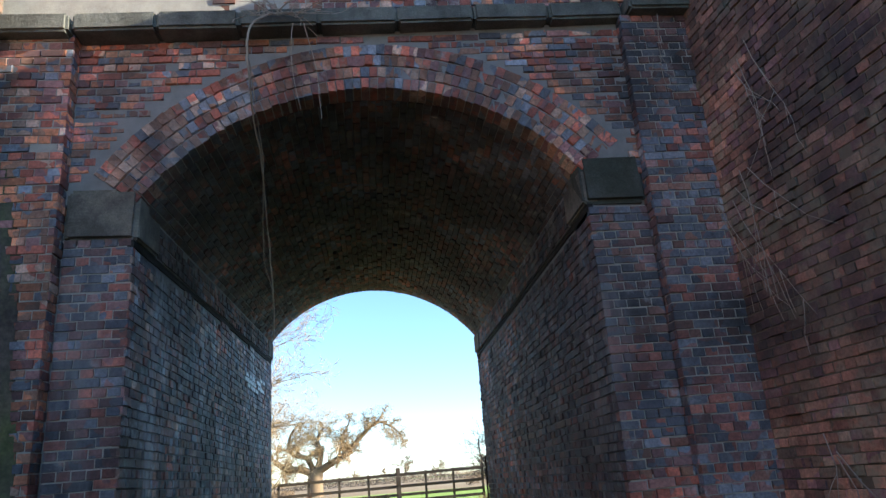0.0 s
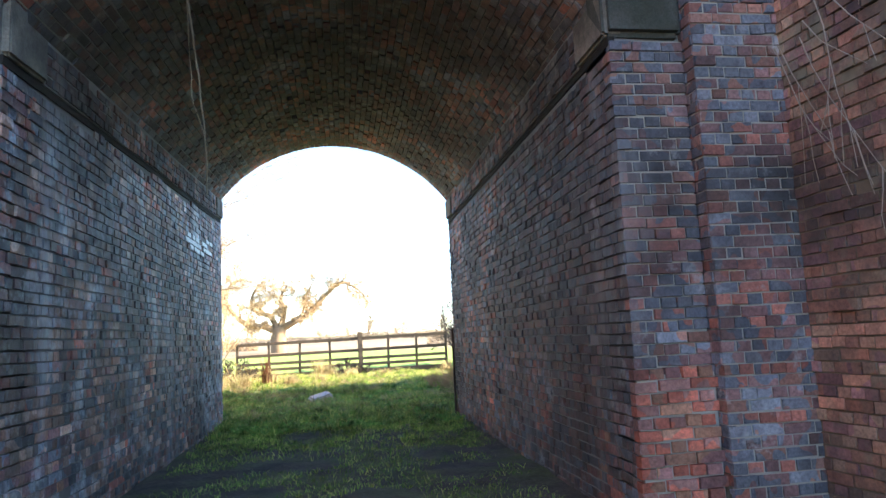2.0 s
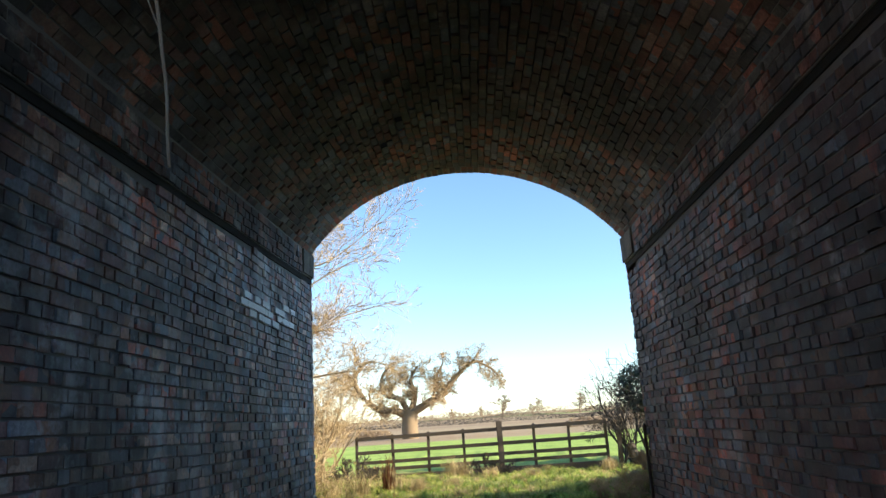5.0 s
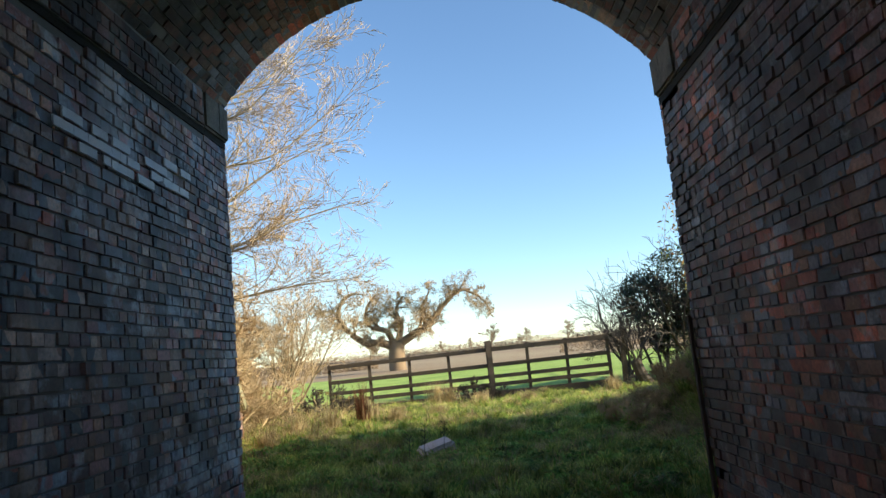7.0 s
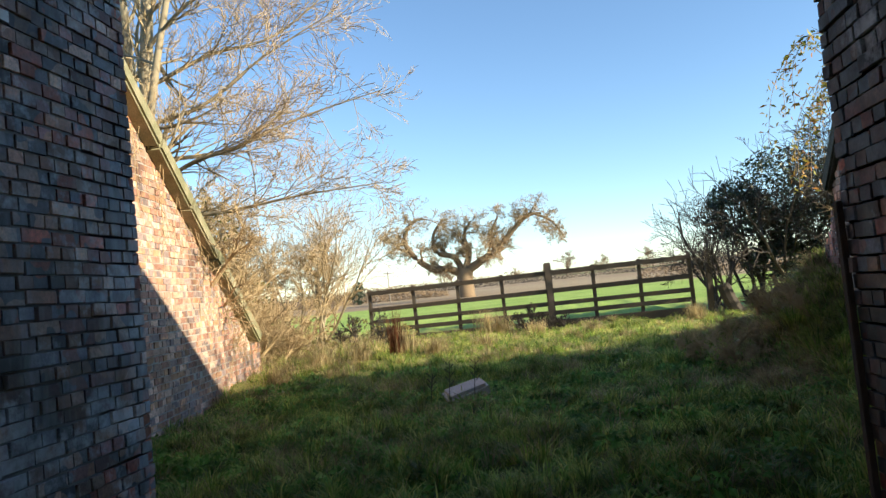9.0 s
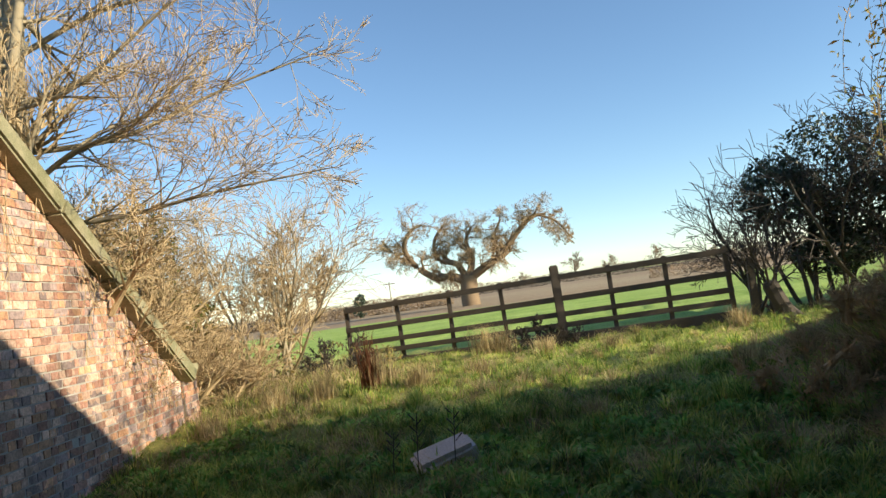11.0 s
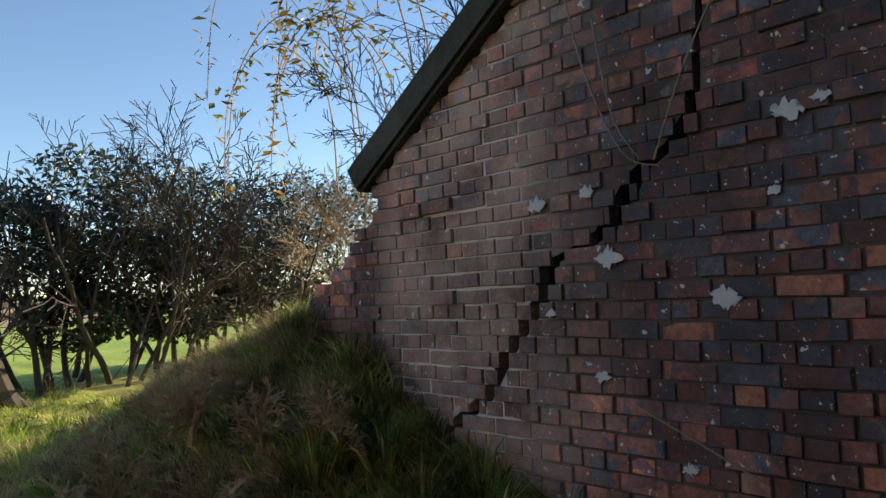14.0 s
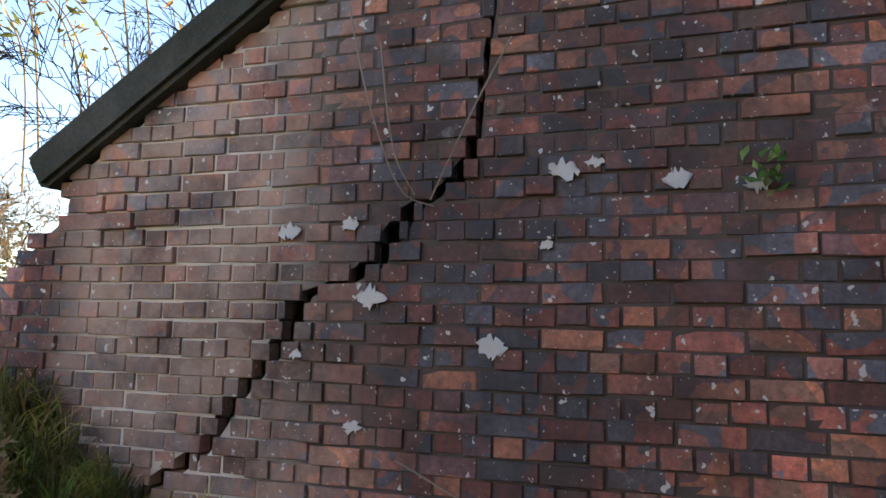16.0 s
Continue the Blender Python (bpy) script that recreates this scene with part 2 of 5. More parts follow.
def ground_material():
    n = Nodes("turf")
    sep = n.t.nodes.new("ShaderNodeSeparateXYZ")
    n.link(n.pos, sep.inputs[0])
    y = sep.outputs[1]
    turf = n.ramp(n.noise(1.3, 6, 0.7), [(0.3, (0.06, 0.085, 0.025)), (0.5, (0.12, 0.14, 0.04)), (0.72, (0.26, 0.22, 0.10))])
    mud = n.ramp(n.noise(3.5, 6, 0.7), [(0.35, (0.05, 0.04, 0.032)), (0.7, (0.13, 0.10, 0.075))])
    inside = n.math('MULTIPLY', n.ramp(n.math('DIVIDE', y, 20.0), [(0.27, 1.0), (0.40, 0.0)]), n.ramp(n.noise(1.1, 4), [(0.36, 0.25), (0.56, 1.0)]))
    near = n.mix(inside, turf, mud)
    # Short turf of the strip, with sunlight put into its paler, yellower colour.
    sunlit_turf = n.ramp(n.noise(1.9, 6, 0.7), [(0.3, (0.20, 0.25, 0.05)), (0.5, (0.36, 0.37, 0.09)), (0.68, (0.52, 0.45, 0.16))])
    near = n.mix(n.ramp(n.math('DIVIDE', y, 20.0), [(0.66, 0.0), (0.73, 1.0)]), near, sunlit_turf)
    field = n.ramp(n.noise(0.5, 6, 0.7), [(0.32, (0.22, 0.33, 0.05)), (0.68, (0.38, 0.48, 0.11))])
    brown = n.ramp(n.noise(0.02, 4, 0.6), [(0.42, (0.30, 0.21, 0.125)), (0.6, (0.38, 0.29, 0.17))])
    green_far = n.mix(n.ramp(n.noise(0.006, 2), [(0.55, 0.0), (0.57, 1.0)]), brown, (0.22, 0.26, 0.08))
    col = n.mix(n.ramp(n.math('DIVIDE', y, 100.0), [(0.19, 0.0), (0.22, 1.0)]), near, field)
    col = n.mix(n.ramp(n.math('DIVIDE', y, 200.0), [(0.232, 0.0), (0.242, 1.0)]), col, green_far)
    col = n.mix(1.0, col, n.ramp(n.noise(25, 5, 0.7), [(0.3, 0.6), (0.7, 1.35)]), 'MULTIPLY')
    return n.done(col, 0.95, n.math('ADD', n.noise(30, 6, 0.7), n.math('MULTIPLY', n.noise(6, 4), 2)), 0.5, 0.015)


M_GROUND = ground_material()

# ---- building helpers ----


def mesh_of(name, verts, faces, material):
    me = bpy.data.meshes.new(name)
    me.from_pydata([tuple(v) for v in verts], [], faces)
    me.materials.append(material)
    me.update()
    return me


def part(name, mesh, parent, label="", kind=""):
    ob = new(name, mesh)
    ob.parent = parent
    return tagged(ob, label, kind=kind)


def bm_mesh(name, bm, material, smooth=False):
    bmesh.ops.recalc_face_normals(bm, faces=bm.faces)
    me = bpy.data.meshes.new(name)
    bm.to_mesh(me)
    bm.free()
    me.materials.append(material)
    if smooth:
        me.shade_smooth()
    return me


def prism(name, outline, push, material):
    """A solid from a flat outline of 3D points pushed along a vector."""
    bm = bmesh.new()
    low = [bm.verts.new(p) for p in outline]
    high = [bm.verts.new(Vector(p) + Vector(push)) for p in outline]
    bm.faces.new(low)
    bm.faces.new(high[::-1])
    for i in range(len(low)):
        j = (i + 1) % len(low)
        bm.faces.new((low[i], high[i], high[j], low[j]))
    bmesh.ops.triangulate(bm, faces=[f for f in bm.faces if len(f.verts) > 4])
    return bm_mesh(name, bm, material)


def worn_box(name, size, material, wear=0.012, seed=0, cuts=2):
    """A dressed block with rounded, chipped edges, centred on the origin."""
    bm = bmesh.new()
    bmesh.ops.create_cube(bm, size=1)
    bmesh.ops.scale(bm, vec=size, verts=bm.verts)
    bmesh.ops.bevel(bm, geom=bm.edges[:], offset=min(size) * 0.12 + wear * 0.3, segments=2, affect='EDGES')
    for v in bm.verts:
        v.co += noise.noise_vector(v.co * 6 + Vector((seed * 3.1, seed, 0))) * wear
    return bm_mesh(name, bm, material)


def unit_brick(seed, material):
    """A brick of unit size with a chamfered, uneven front at -y; scaled by its object."""
    rng = random.Random(seed)
    q = lambda s: rng.uniform(-s, s)
    v = [(sx * 0.5, 0.5, sz * 0.5) for sx, sz in ((-1, -1), (1, -1), (1, 1), (-1, 1))]
    v += [(sx * 0.5, -0.45, sz * 0.5) for sx, sz in ((-1, -1), (1, -1), (1, 1), (-1, 1))]
    v += [(sx * (0.485 + q(0.01)), -0.5 + q(0.05), sz * (0.46 + q(0.025))) for sx, sz in ((-1, -1), (1, -1), (1, 1), (-1, 1))]
    f = []
    for a, b in ((0, 4), (4, 8)):
        for i in range(4):
            j = (i + 1) % 4
            f.append((a + i, a + j, b + j, b + i))
    f.append((8, 9, 10, 11))
    return mesh_of("brick", v, f, material), v, f


PITCH, LONG, COURSE, JOINT = 0.079, 0.225, 0.079, 0.010


def bond(u0, u1, v0, v1, rng):
    """English bond: (u, v, width) of each brick of a rectangle, stretcher and header courses by turns."""
    out, k, v = [], 0, v0
    while v < v1 - 0.02:
        step = LONG if k % 2 else LONG / 2
        u = u0 - (LONG / 4 if k % 2 else 0)
        while u < u1:
            a, b = max(u, u0), min(u + step, u1)
            if b - a > 0.04:
                out.append(((a + b) / 2, v + COURSE / 2, b - a))
            u += step
        v += COURSE
        k += 1
    return out


def lay_bricks(parent, spots, place, material, singles, seed, proud=0.006, depth=0.07, missing=0.004, joint=JOINT):
    """Bricks on a wall. place(u, v) gives the point on the face; singles(u, v) tells which are objects of their own, the rest are one mesh."""
    rng = random.Random(seed)
    kinds = [unit_brick(seed * 7 + i, material) for i in range(4)]
    verts, faces, count = [], [], 0
    for u, v, w in spots:
        if rng.random() < missing:
            continue
        e = 0.01
        p = Vector(place(u, v))
        right = (Vector(place(u + e, v)) - Vector(place(u - e, v))).normalized()
        up = (Vector(place(u, v + e)) - Vector(place(u, v - e))).normalized()
        back = right.cross(up).normalized() * -1
        out = max(-0.009, rng.gauss(-0.005, proud * 0.8)) + (rng.uniform(0.0, 0.012) if rng.random() < 0.05 else 0)
        m = Matrix((right, back, up)).transposed().to_4x4()
        m = m @ Matrix.Rotation(rng.gauss(0, 0.012), 4, 'Y')
        out += max(0.0, noise.noise(p * 1.4)) * proud * 2.2
        m.translation = p + back * (depth / 2 - out) + up * (rng.gauss(0, 0.0025) + 0.012 * noise.noise(p * 0.8))
        m = m @ Matrix.Diagonal((w - joint * rng.uniform(0.7, 1.5), depth, COURSE - joint * rng.uniform(0.7, 1.4), 1))
        me, bv, bf = kinds[rng.randrange(4)]
        if singles and count < 300 and singles(u, v):
            ob = new("brick", me)
            ob.parent = parent
            ob.matrix_basis = m
            count += 1
        else:
            k = len(verts)
            verts += [m @ Vector(c) for c in bv]
            faces += [tuple(k + i for i in f) for f in bf]
    if verts:
        part("brickwork", mesh_of("brickwork", verts, faces, material), parent, kind="stuff")


def tube(verts, faces, points, radii, sides):
    """Adds a tapered tube along points to the lists."""
    k = len(verts)
    n = len(points)
    for i, p in enumerate(points):
        d = (points[min(i + 1, n - 1)] - points[max(i - 1, 0)])
        d = d.normalized() if d.length > 1e-6 else Vector((0, 0, 1))
        a = d.orthogonal().normalized()
        b = d.cross(a)
        for s in range(sides):
            t = 2 * math.pi * s / sides
            verts.append(p + (a * math.cos(t) + b * math.sin(t)) * radii[i])
    for i in range(n - 1):
        for s in range(sides):
            r = (s + 1) % sides
            faces.append((k + i * sides + s, k + i * sides + r, k + (i + 1) * sides + r, k + (i + 1) * sides + s))


def grow(rng, start, heading, length, radius, level, spec, out):
    """A limb and its branches: out gets (level, points, radii). spec: per level (children, spread, length ratio, wander, lift)."""
    kids, spread, ratio, wander, lift = spec[level]
    steps = max(3, min(9, int(length / 0.22))) if level < 3 else 3
    pts, rad, d, p = [start.copy()], [radius], heading.normalized(), start.copy()
    for i in range(steps):
        d = (d + Vector((rng.gauss(0, wander), rng.gauss(0, wander), rng.gauss(0, wander) + lift))).normalized()
        p = p + d * (length / steps)
        pts.append(p.copy())
        rad.append(radius * (1 - 0.75 * (i + 1) / steps))
    out.append((level, pts, rad))
    if level + 1 >= len(spec):
        return
    for c in range(kids):
        f = 0.25 + 0.75 * (c + rng.random()) / kids
        i = min(steps - 1, int(f * steps))
        at = pts[i].lerp(pts[i + 1], f * steps - i if i < steps else 0)
        along = (pts[i + 1] - pts[i]).normalized()
        side = along.orthogonal().normalized()
        side = Matrix.Rotation(rng.uniform(0, 2 * math.pi), 3, along) @ side
        new_d = along * math.cos(spread) + side * math.sin(spread)
        grow(rng, at, new_d, length * ratio * rng.uniform(0.7, 1.2) * (1.1 - 0.5 * f), max(rad[i] * 0.6, 0.0035), level + 1, spec, out)


def tree_meshes(limbs, split, thin=0.0):
    """Two meshes' data: limbs below level split, and the twigs above it."""
    thick, fine = ([], []), ([], [])
    for level, pts, rad in limbs:
        tgt = thick if level < split else fine
        tube(tgt[0], tgt[1], pts, [max(r, thin) for r in rad], 7 if level == 0 else 5 if level < split else 3)
    return thick, fine


def leaves(rng, spots, size, verts, faces):
    for p in spots:
        a = Vector((rng.gauss(0, 1), rng.gauss(0, 1), rng.gauss(0, 1))).normalized()
        b = a.orthogonal().normalized()
        s = size * rng.uniform(0.6, 1.4)
        c = a.cross(b) * s * 0.15
        k = len(verts)
        verts += [p - a * s, p + b * s * 0.5 + c, p + a * s, p - b * s * 0.5 + c]
        faces.append((k, k + 1, k + 2, k + 3))


def smooth(a, b, x):
    t = min(1.0, max(0.0, (x - a) / (b - a)))
    return t * t * (3 - 2 * t)

# ---- the lie of the land ----
L_NEAR, L_FAR, R_NEAR, R_FAR = 0.107, 8.27, 0.0, 7.73
HALF = 2.0


def spring_left(y):
    return 3.124 + (y - L_NEAR) * 0.0398


def spring_right(y):
    return 3.25


def wing_right(y):
    return 3.09 + 0.164 * (y - 7.73)


def wing_left(y):
    return 3.25 + 0.15 * (y - 8.27)


def wing_near(y):
    return 3.2 - 0.10 * y


def top_right(y):
    return 1.87 + 0.64 * (12.63 - y)


def top_left(y):
    return 0.62 + 0.68 * (14.95 - y)


def top_near(y):
    # Unseen top, raised past the parapet to keep sun off the near facade.
    return 7.2 + 0.75 * min(0.0, y + 2.6)


def base_height(y):
    return float(np.interp(y, (-30, -5, 0, 8, 12, 14, 19, 58, 150, 400, 900), (-0.4, -0.2, -0.11, -0.12, -0.15, 0.03, 0.18, 0.5, 1.4, 4.5, 9.0)))


def ground_height(x, y):
    z = base_height(y)
    if -8 < y < 30 and abs(x) < 20:
        z += 0.05 * noise.noise(Vector((x * 0.9, y * 0.9, 0))) + 0.08 * noise.noise(Vector((x * 2.4, y * 2.4, 5))) * smooth(4, 9, y) + 0.05 * noise.noise(Vector((x * 5.5, y * 5.5, 8))) * smooth(-2, 8, y)
    if y < 0:
        edge, top = wing_near(y), top_near(y) - 0.1
        side = smooth(edge + 0.12, edge + 0.42, abs(x))
    elif y <= 8.0:
        side, top = smooth(2.5, 3.0, abs(x)), 5.0
    elif x > 0:
        edge, top = wing_right(y), top_right(y) - 0.1
        if y > 12.6:
            top = float(np.interp(y, (12.6, 13.1, 13.7, 15, 17), (1.75, 1.3, 1.05, 0.6, 0.2)))
        side = smooth(edge + 0.12, edge + 0.45, x)
        heap = float(np.interp(y, (10.4, 11.4, 12.1, 12.7, 13.4, 14.2, 15.5, 17), (0, 0.32, 0.56, 0.93, 1.16, 0.9, 0.45, 0))) * smooth(edge - 1.9, edge + 0.15, x) ** 2.4
        z += heap * (1 + 0.12 * noise.noise(Vector((x * 2, y * 2, 9))))
    else:
        edge, top = wing_left(y), top_left(y) - 0.12
        side = smooth(edge + 0.12, edge + 0.45, -x)
    if top > z:
        z += (top - z) * side
    return z


def axis(fine_from, fine_to, step, out_from, out_to):
    mid = list(np.arange(fine_from, fine_to, step))
    up, s = fine_to, step
    hi = []
    while up < out_to:
        hi.append(up)
        s *= 1.22
        up += s
    lo, down, s = [], fine_from, step
    while down > out_from:
        s *= 1.22
        down -= s
        lo.append(down)
    return lo[::-1] + mid + hi


xs, ys = axis(-5.5, 6.5, 0.12, -2500, 2500), axis(-7, 20, 0.13, -400, 4000)
gv = [(x, y, ground_height(x, y)) for y in ys for x in xs]
nx = len(xs)
gf = [(j * nx + i, j * nx + i + 1, (j + 1) * nx + i + 1, (j + 1) * nx + i) for j in range(len(ys) - 1) for i in range(nx - 1)]
gm = mesh_of("ground", gv, gf, M_GROUND)
gm.shade_smooth()
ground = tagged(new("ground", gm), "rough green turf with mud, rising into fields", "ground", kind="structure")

# ---- bridge: solid cores ----
RISE, SPRING = 1.0, 0.36


def arch_point(y, f, lift=0.0):
    """A point of the vault's underside; f runs from 0 at the left springing to 1 at the right one."""
    zl, zr = spring_left(y) + SPRING, spring_right(y) + SPRING
    r = (HALF ** 2 + RISE ** 2) / (2 * RISE)
    half = math.asin(HALF / r)
    a = -half + 2 * half * f
    x = (r + lift) * math.sin(a)
    z = (r + lift) * math.cos(a) - (r - RISE)
    return Vector((x, y, z + zl + (zr - zl) * f + float(np.interp(y, (0, 5, 6.5, 8.3), (0, -0.05, -0.03, 0.02))) * 4 * f * (1 - f)))


def near_y(x):
    return L_NEAR + (R_NEAR - L_NEAR) * (x + HALF) / (2 * HALF)


def far_y(x):
    return L_FAR + (R_FAR - L_FAR) * (x + HALF) / (2 * HALF)


ARC = 2.5 * 2 * math.asin(0.8)
bm = bmesh.new()
rows = []
for end in (near_y, far_y):
    inset = 0.015 if end is near_y else -0.015
    line = []
    for i in range(25):
        p = arch_point(0, i / 24, 0.012)
        y = end(p.x) + inset
        line.append(bm.verts.new((p.x, y, arch_point(y, i / 24, 0.012).z)))
    ring = [bm.verts.new((-3.3, end(-3.3) + inset, line[0].co.z))] + line + [bm.verts.new((3.3, end(3.3) + inset, line[-1].co.z)), bm.verts.new((3.3, end(3.3) + inset, 5.35)), bm.verts.new((-3.3, end(-3.3) + inset, 5.35))]
    rows.append(ring)
a, b = rows
for i in range(len(a)):
    j = (i + 1) % len(a)
    bm.faces.new((a[i], b[i], b[j], a[j]))
for line, flip in ((a, False), (b, True)):
    top = [bm.verts.new((v.co.x, v.co.y, 5.35)) for v in line[:27]]
    for i in range(26):
        q = (line[i], line[i + 1], top[i + 1], top[i])
        bm.faces.new(q[::-1] if flip else q)
vault = tagged(new("vault", bm_mesh("vault", bm, M_MORTAR_D)), "soot-blackened brick barrel vault of the underpass", "vault", kind="structure")
deck = tagged(new("bridge_deck", prism("bridge_deck", [(-3.6, 0.3, 5.3), (3.6, 0.3, 5.3), (3.6, 7.6, 5.3), (-3.6, 8.1, 5.3)], (0, 0, 0.12), M_MORTAR)), "earth-covered deck on top of the vault", "deck", kind="structure")

wall_left = tagged(new("wall_left", prism("wall_left", [(-HALF - 0.014, L_NEAR + 0.014, -0.7), (-HALF - 0.014, L_FAR - 0.014, -0.7), (-3.3, L_FAR + 0.1, -0.7), (-3.3, L_NEAR + 0.1, -0.7)], (0, 0, 4.1), M_MORTAR_D)), "sooty brick side wall with lime bloom and loose bricks", "wall", kind="structure")
wall_right = tagged(new("wall_right", prism("wall_right", [(HALF + 0.014, R_NEAR + 0.014, -0.7), (HALF + 0.014, R_FAR - 0.014, -0.7), (3.3, R_FAR - 0.1, -0.7), (3.3, R_NEAR + 0.1, -0.7)], (0, 0, 4.25), M_MORTAR_D)), "sooty brick side wall with spalled patches, shade put into its dark colour", "wall", kind="structure")

# side walls of the underpass
rng = random.Random(5)
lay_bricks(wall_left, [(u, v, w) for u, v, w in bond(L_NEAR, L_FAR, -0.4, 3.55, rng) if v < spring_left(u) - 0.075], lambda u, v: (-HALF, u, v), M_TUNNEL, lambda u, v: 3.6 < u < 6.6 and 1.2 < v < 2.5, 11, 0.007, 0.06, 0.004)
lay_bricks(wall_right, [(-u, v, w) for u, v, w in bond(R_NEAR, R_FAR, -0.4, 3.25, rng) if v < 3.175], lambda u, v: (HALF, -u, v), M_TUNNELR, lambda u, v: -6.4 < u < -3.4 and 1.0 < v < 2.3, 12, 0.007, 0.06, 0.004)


# the springing course above the open joint: stone at the mouths, brick between, standing proud of the wall
def springer(parent, side, y0, y1, level, seed):
    for k, yc in enumerate((y0 + 0.3, y1 - 0.3)):
        ob = new("springer_stone", worn_box("springer_stone", (0.16, 0.6, SPRING - 0.02), M_STONE, 0.008, k + seed))
        ob.parent = parent
        ob.matrix_basis = pose(side * (HALF + 0.045), yc, level(yc) + SPRING / 2 + 0.012, math.degrees(math.atan2(level(y1) - level(y0), y1 - y0)), 0, 0)
    xv = side * (HALF + 0.002)
    # Strip almost flush with the wall; the joint's depth shade is its colour.
    part("open_joint", prism("open_joint", [(xv, y0, level(y0) - 0.045), (xv, y1, level(y1) - 0.045), (xv, y1, level(y1) + 0.02), (xv, y0, level(y0) + 0.02)], (side * 0.05, 0, 0), M_GAP_SHADE), parent, "open joint under the springing, its shade put in as near-black")
    x = side * (HALF - 0.012)
    part("springing_bed", prism("springing_bed", [(x, y0 + 0.6, level(y0 + 0.6) + 0.012), (x, y1 - 0.6, level(y1 - 0.6) + 0.012), (x, y1 - 0.6, level(y1 - 0.6) + SPRING), (x, y0 + 0.6, level(y0 + 0.6) + SPRING)], (side * 0.12, 0, 0), M_MORTAR_D), parent)
    rows4 = [(u, v, w) for u, v, w in bond(y0 + 0.61, y1 - 0.61, 0.015, SPRING - 0.03, rng)]
    xf = side * (HALF - 0.026)
    if side > 0:
        lay_bricks(parent, [(-u, v, w) for u, v, w in rows4], lambda u, v: (xf, -u, level(-u) + v), M_VAULT, None, seed, 0.006, 0.06)
    else:
        lay_bricks(parent, rows4, lambda u, v: (xf, u, level(u) + v), M_VAULT, None, seed, 0.006, 0.06)


springer(wall_left, -1, L_NEAR + 0.005, L_FAR - 0.005, spring_left, 14)
springer(wall_right, 1, R_NEAR + 0.005, R_FAR - 0.005, spring_right, 15)

# underside of the vault: stretchers laid along the passage
spots = []
v, k = 0.0, 0
while v < ARC - 0.05:
    f = (v + PITCH / 2) / ARC
    x = arch_point(0, f).x
    u = near_y(x) + 0.24 - (0.11 if k % 2 else 0)
    while u < far_y(x):
        a0, a1 = max(u, near_y(x) + 0.24), min(u + LONG, far_y(x) - 0.24)
        if a1 - a0 > 0.05:
            spots.append(((a0 + a1) / 2, v + PITCH / 2, a1 - a0))
        u += LONG
    v += PITCH
    k += 1
lay_bricks(vault, spots, lambda u, v: arch_point(u, v / ARC), M_VAULT, lambda u, v: 5.0 < u < 7.6 and 1.2 < v < 2.2, 13, 0.007, 0.05, 0.01)


def arch_plate(name, end, offset, thick, lift0, lift1, ztop, material):
    """A curved plate over the arch: from lift0 above the underside to lift1, or up to ztop where lift1 is None."""
    bm = bmesh.new()
    cols = []
    for i in range(33):
        f = i / 32
        x = arch_point(0, f).x
        y = end(x) + offset
        p = arch_point(y, f, lift0)
        q = arch_point(y, f, lift1) if lift1 is not None else Vector((p.x, y, ztop))
        cols.append([bm.verts.new(p), bm.verts.new(q), bm.verts.new(q + Vector((0, thick, 0))), bm.verts.new(p + Vector((0, thick, 0)))])
    for m, n in zip(cols, cols[1:]):
        for s in range(4):
            bm.faces.new((m[s], n[s], n[(s + 1) % 4], m[(s + 1) % 4]))
    bm.faces.new(cols[0])
    bm.faces.new(cols[-1][::-1])
    return bm_mesh(name, bm, material)


# rings of headers round both mouths
def arch_rings(parent, end, sign, material, rings, seed):
    rng = random.Random(seed)
    kinds = [unit_brick(seed * 9 + i, material) for i in range(4)]
    for r in range(rings):
        lift = 0.058 + r * 0.122
        n = int(ARC * (2.5 + lift) / 2.5 / 0.079)
        for i in range(n):
            f = (i + 0.5) / n
            x = arch_point(0, f).x
            y = end(x)
            p, q = arch_point(y, f, lift), arch_point(y, f, lift + 0.1)
            up = (q - p).normalized()
            back = Vector((0, sign, 0))
            right = back.cross(up).normalized() * -1
            m = Matrix((right, back, up)).transposed().to_4x4()
            m.translation = p + back * (0.12 - rng.gauss(0.004, 0.006))
            m = m @ Matrix.Diagonal((0.079 * (1 + lift / 2.5) - 0.010 * rng.uniform(0.7, 1.5), 0.235, 0.112 - rng.uniform(0, 0.006), 1))
            ob = new("brick", kinds[rng.randrange(4)][0])
            ob.parent = parent
            ob.matrix_basis = m


M_RING = brick_material("brick_ring", [RED, PALE, PURPLE, RED, BROWN, BLUE, PALE], 0.45, 0.4)
arch_near = tagged(new("arch_ring_near", arch_plate("arch_ring_near", near_y, 0.022, 0.2, 0.006, 0.49, 0, M_MORTAR)), "four weathered rings of brick headers round the arch mouth", "arch", kind="structure")
arch_rings(arch_near, near_y, 1, M_RING, 4, 21)
arch_far = tagged(new("arch_ring_far", arch_plate("arch_ring_far", far_y, -0.008, -0.2, 0.006, 0.37, 0, M_MORTAR)), "brick header rings round the far arch mouth", "arch", kind="structure")
arch_rings(arch_far, far_y, -1, M_RING, 3, 22)


def below_ring(x, z):
    """True where a facade brick would cut into the rings or the opening."""
    r = 2.5 + 0.50
    zc = 3.55 - 1.5
    return abs(x) < HALF + 0.45 and (x * x + (z - zc) ** 2 < r * r) and z > 3.5


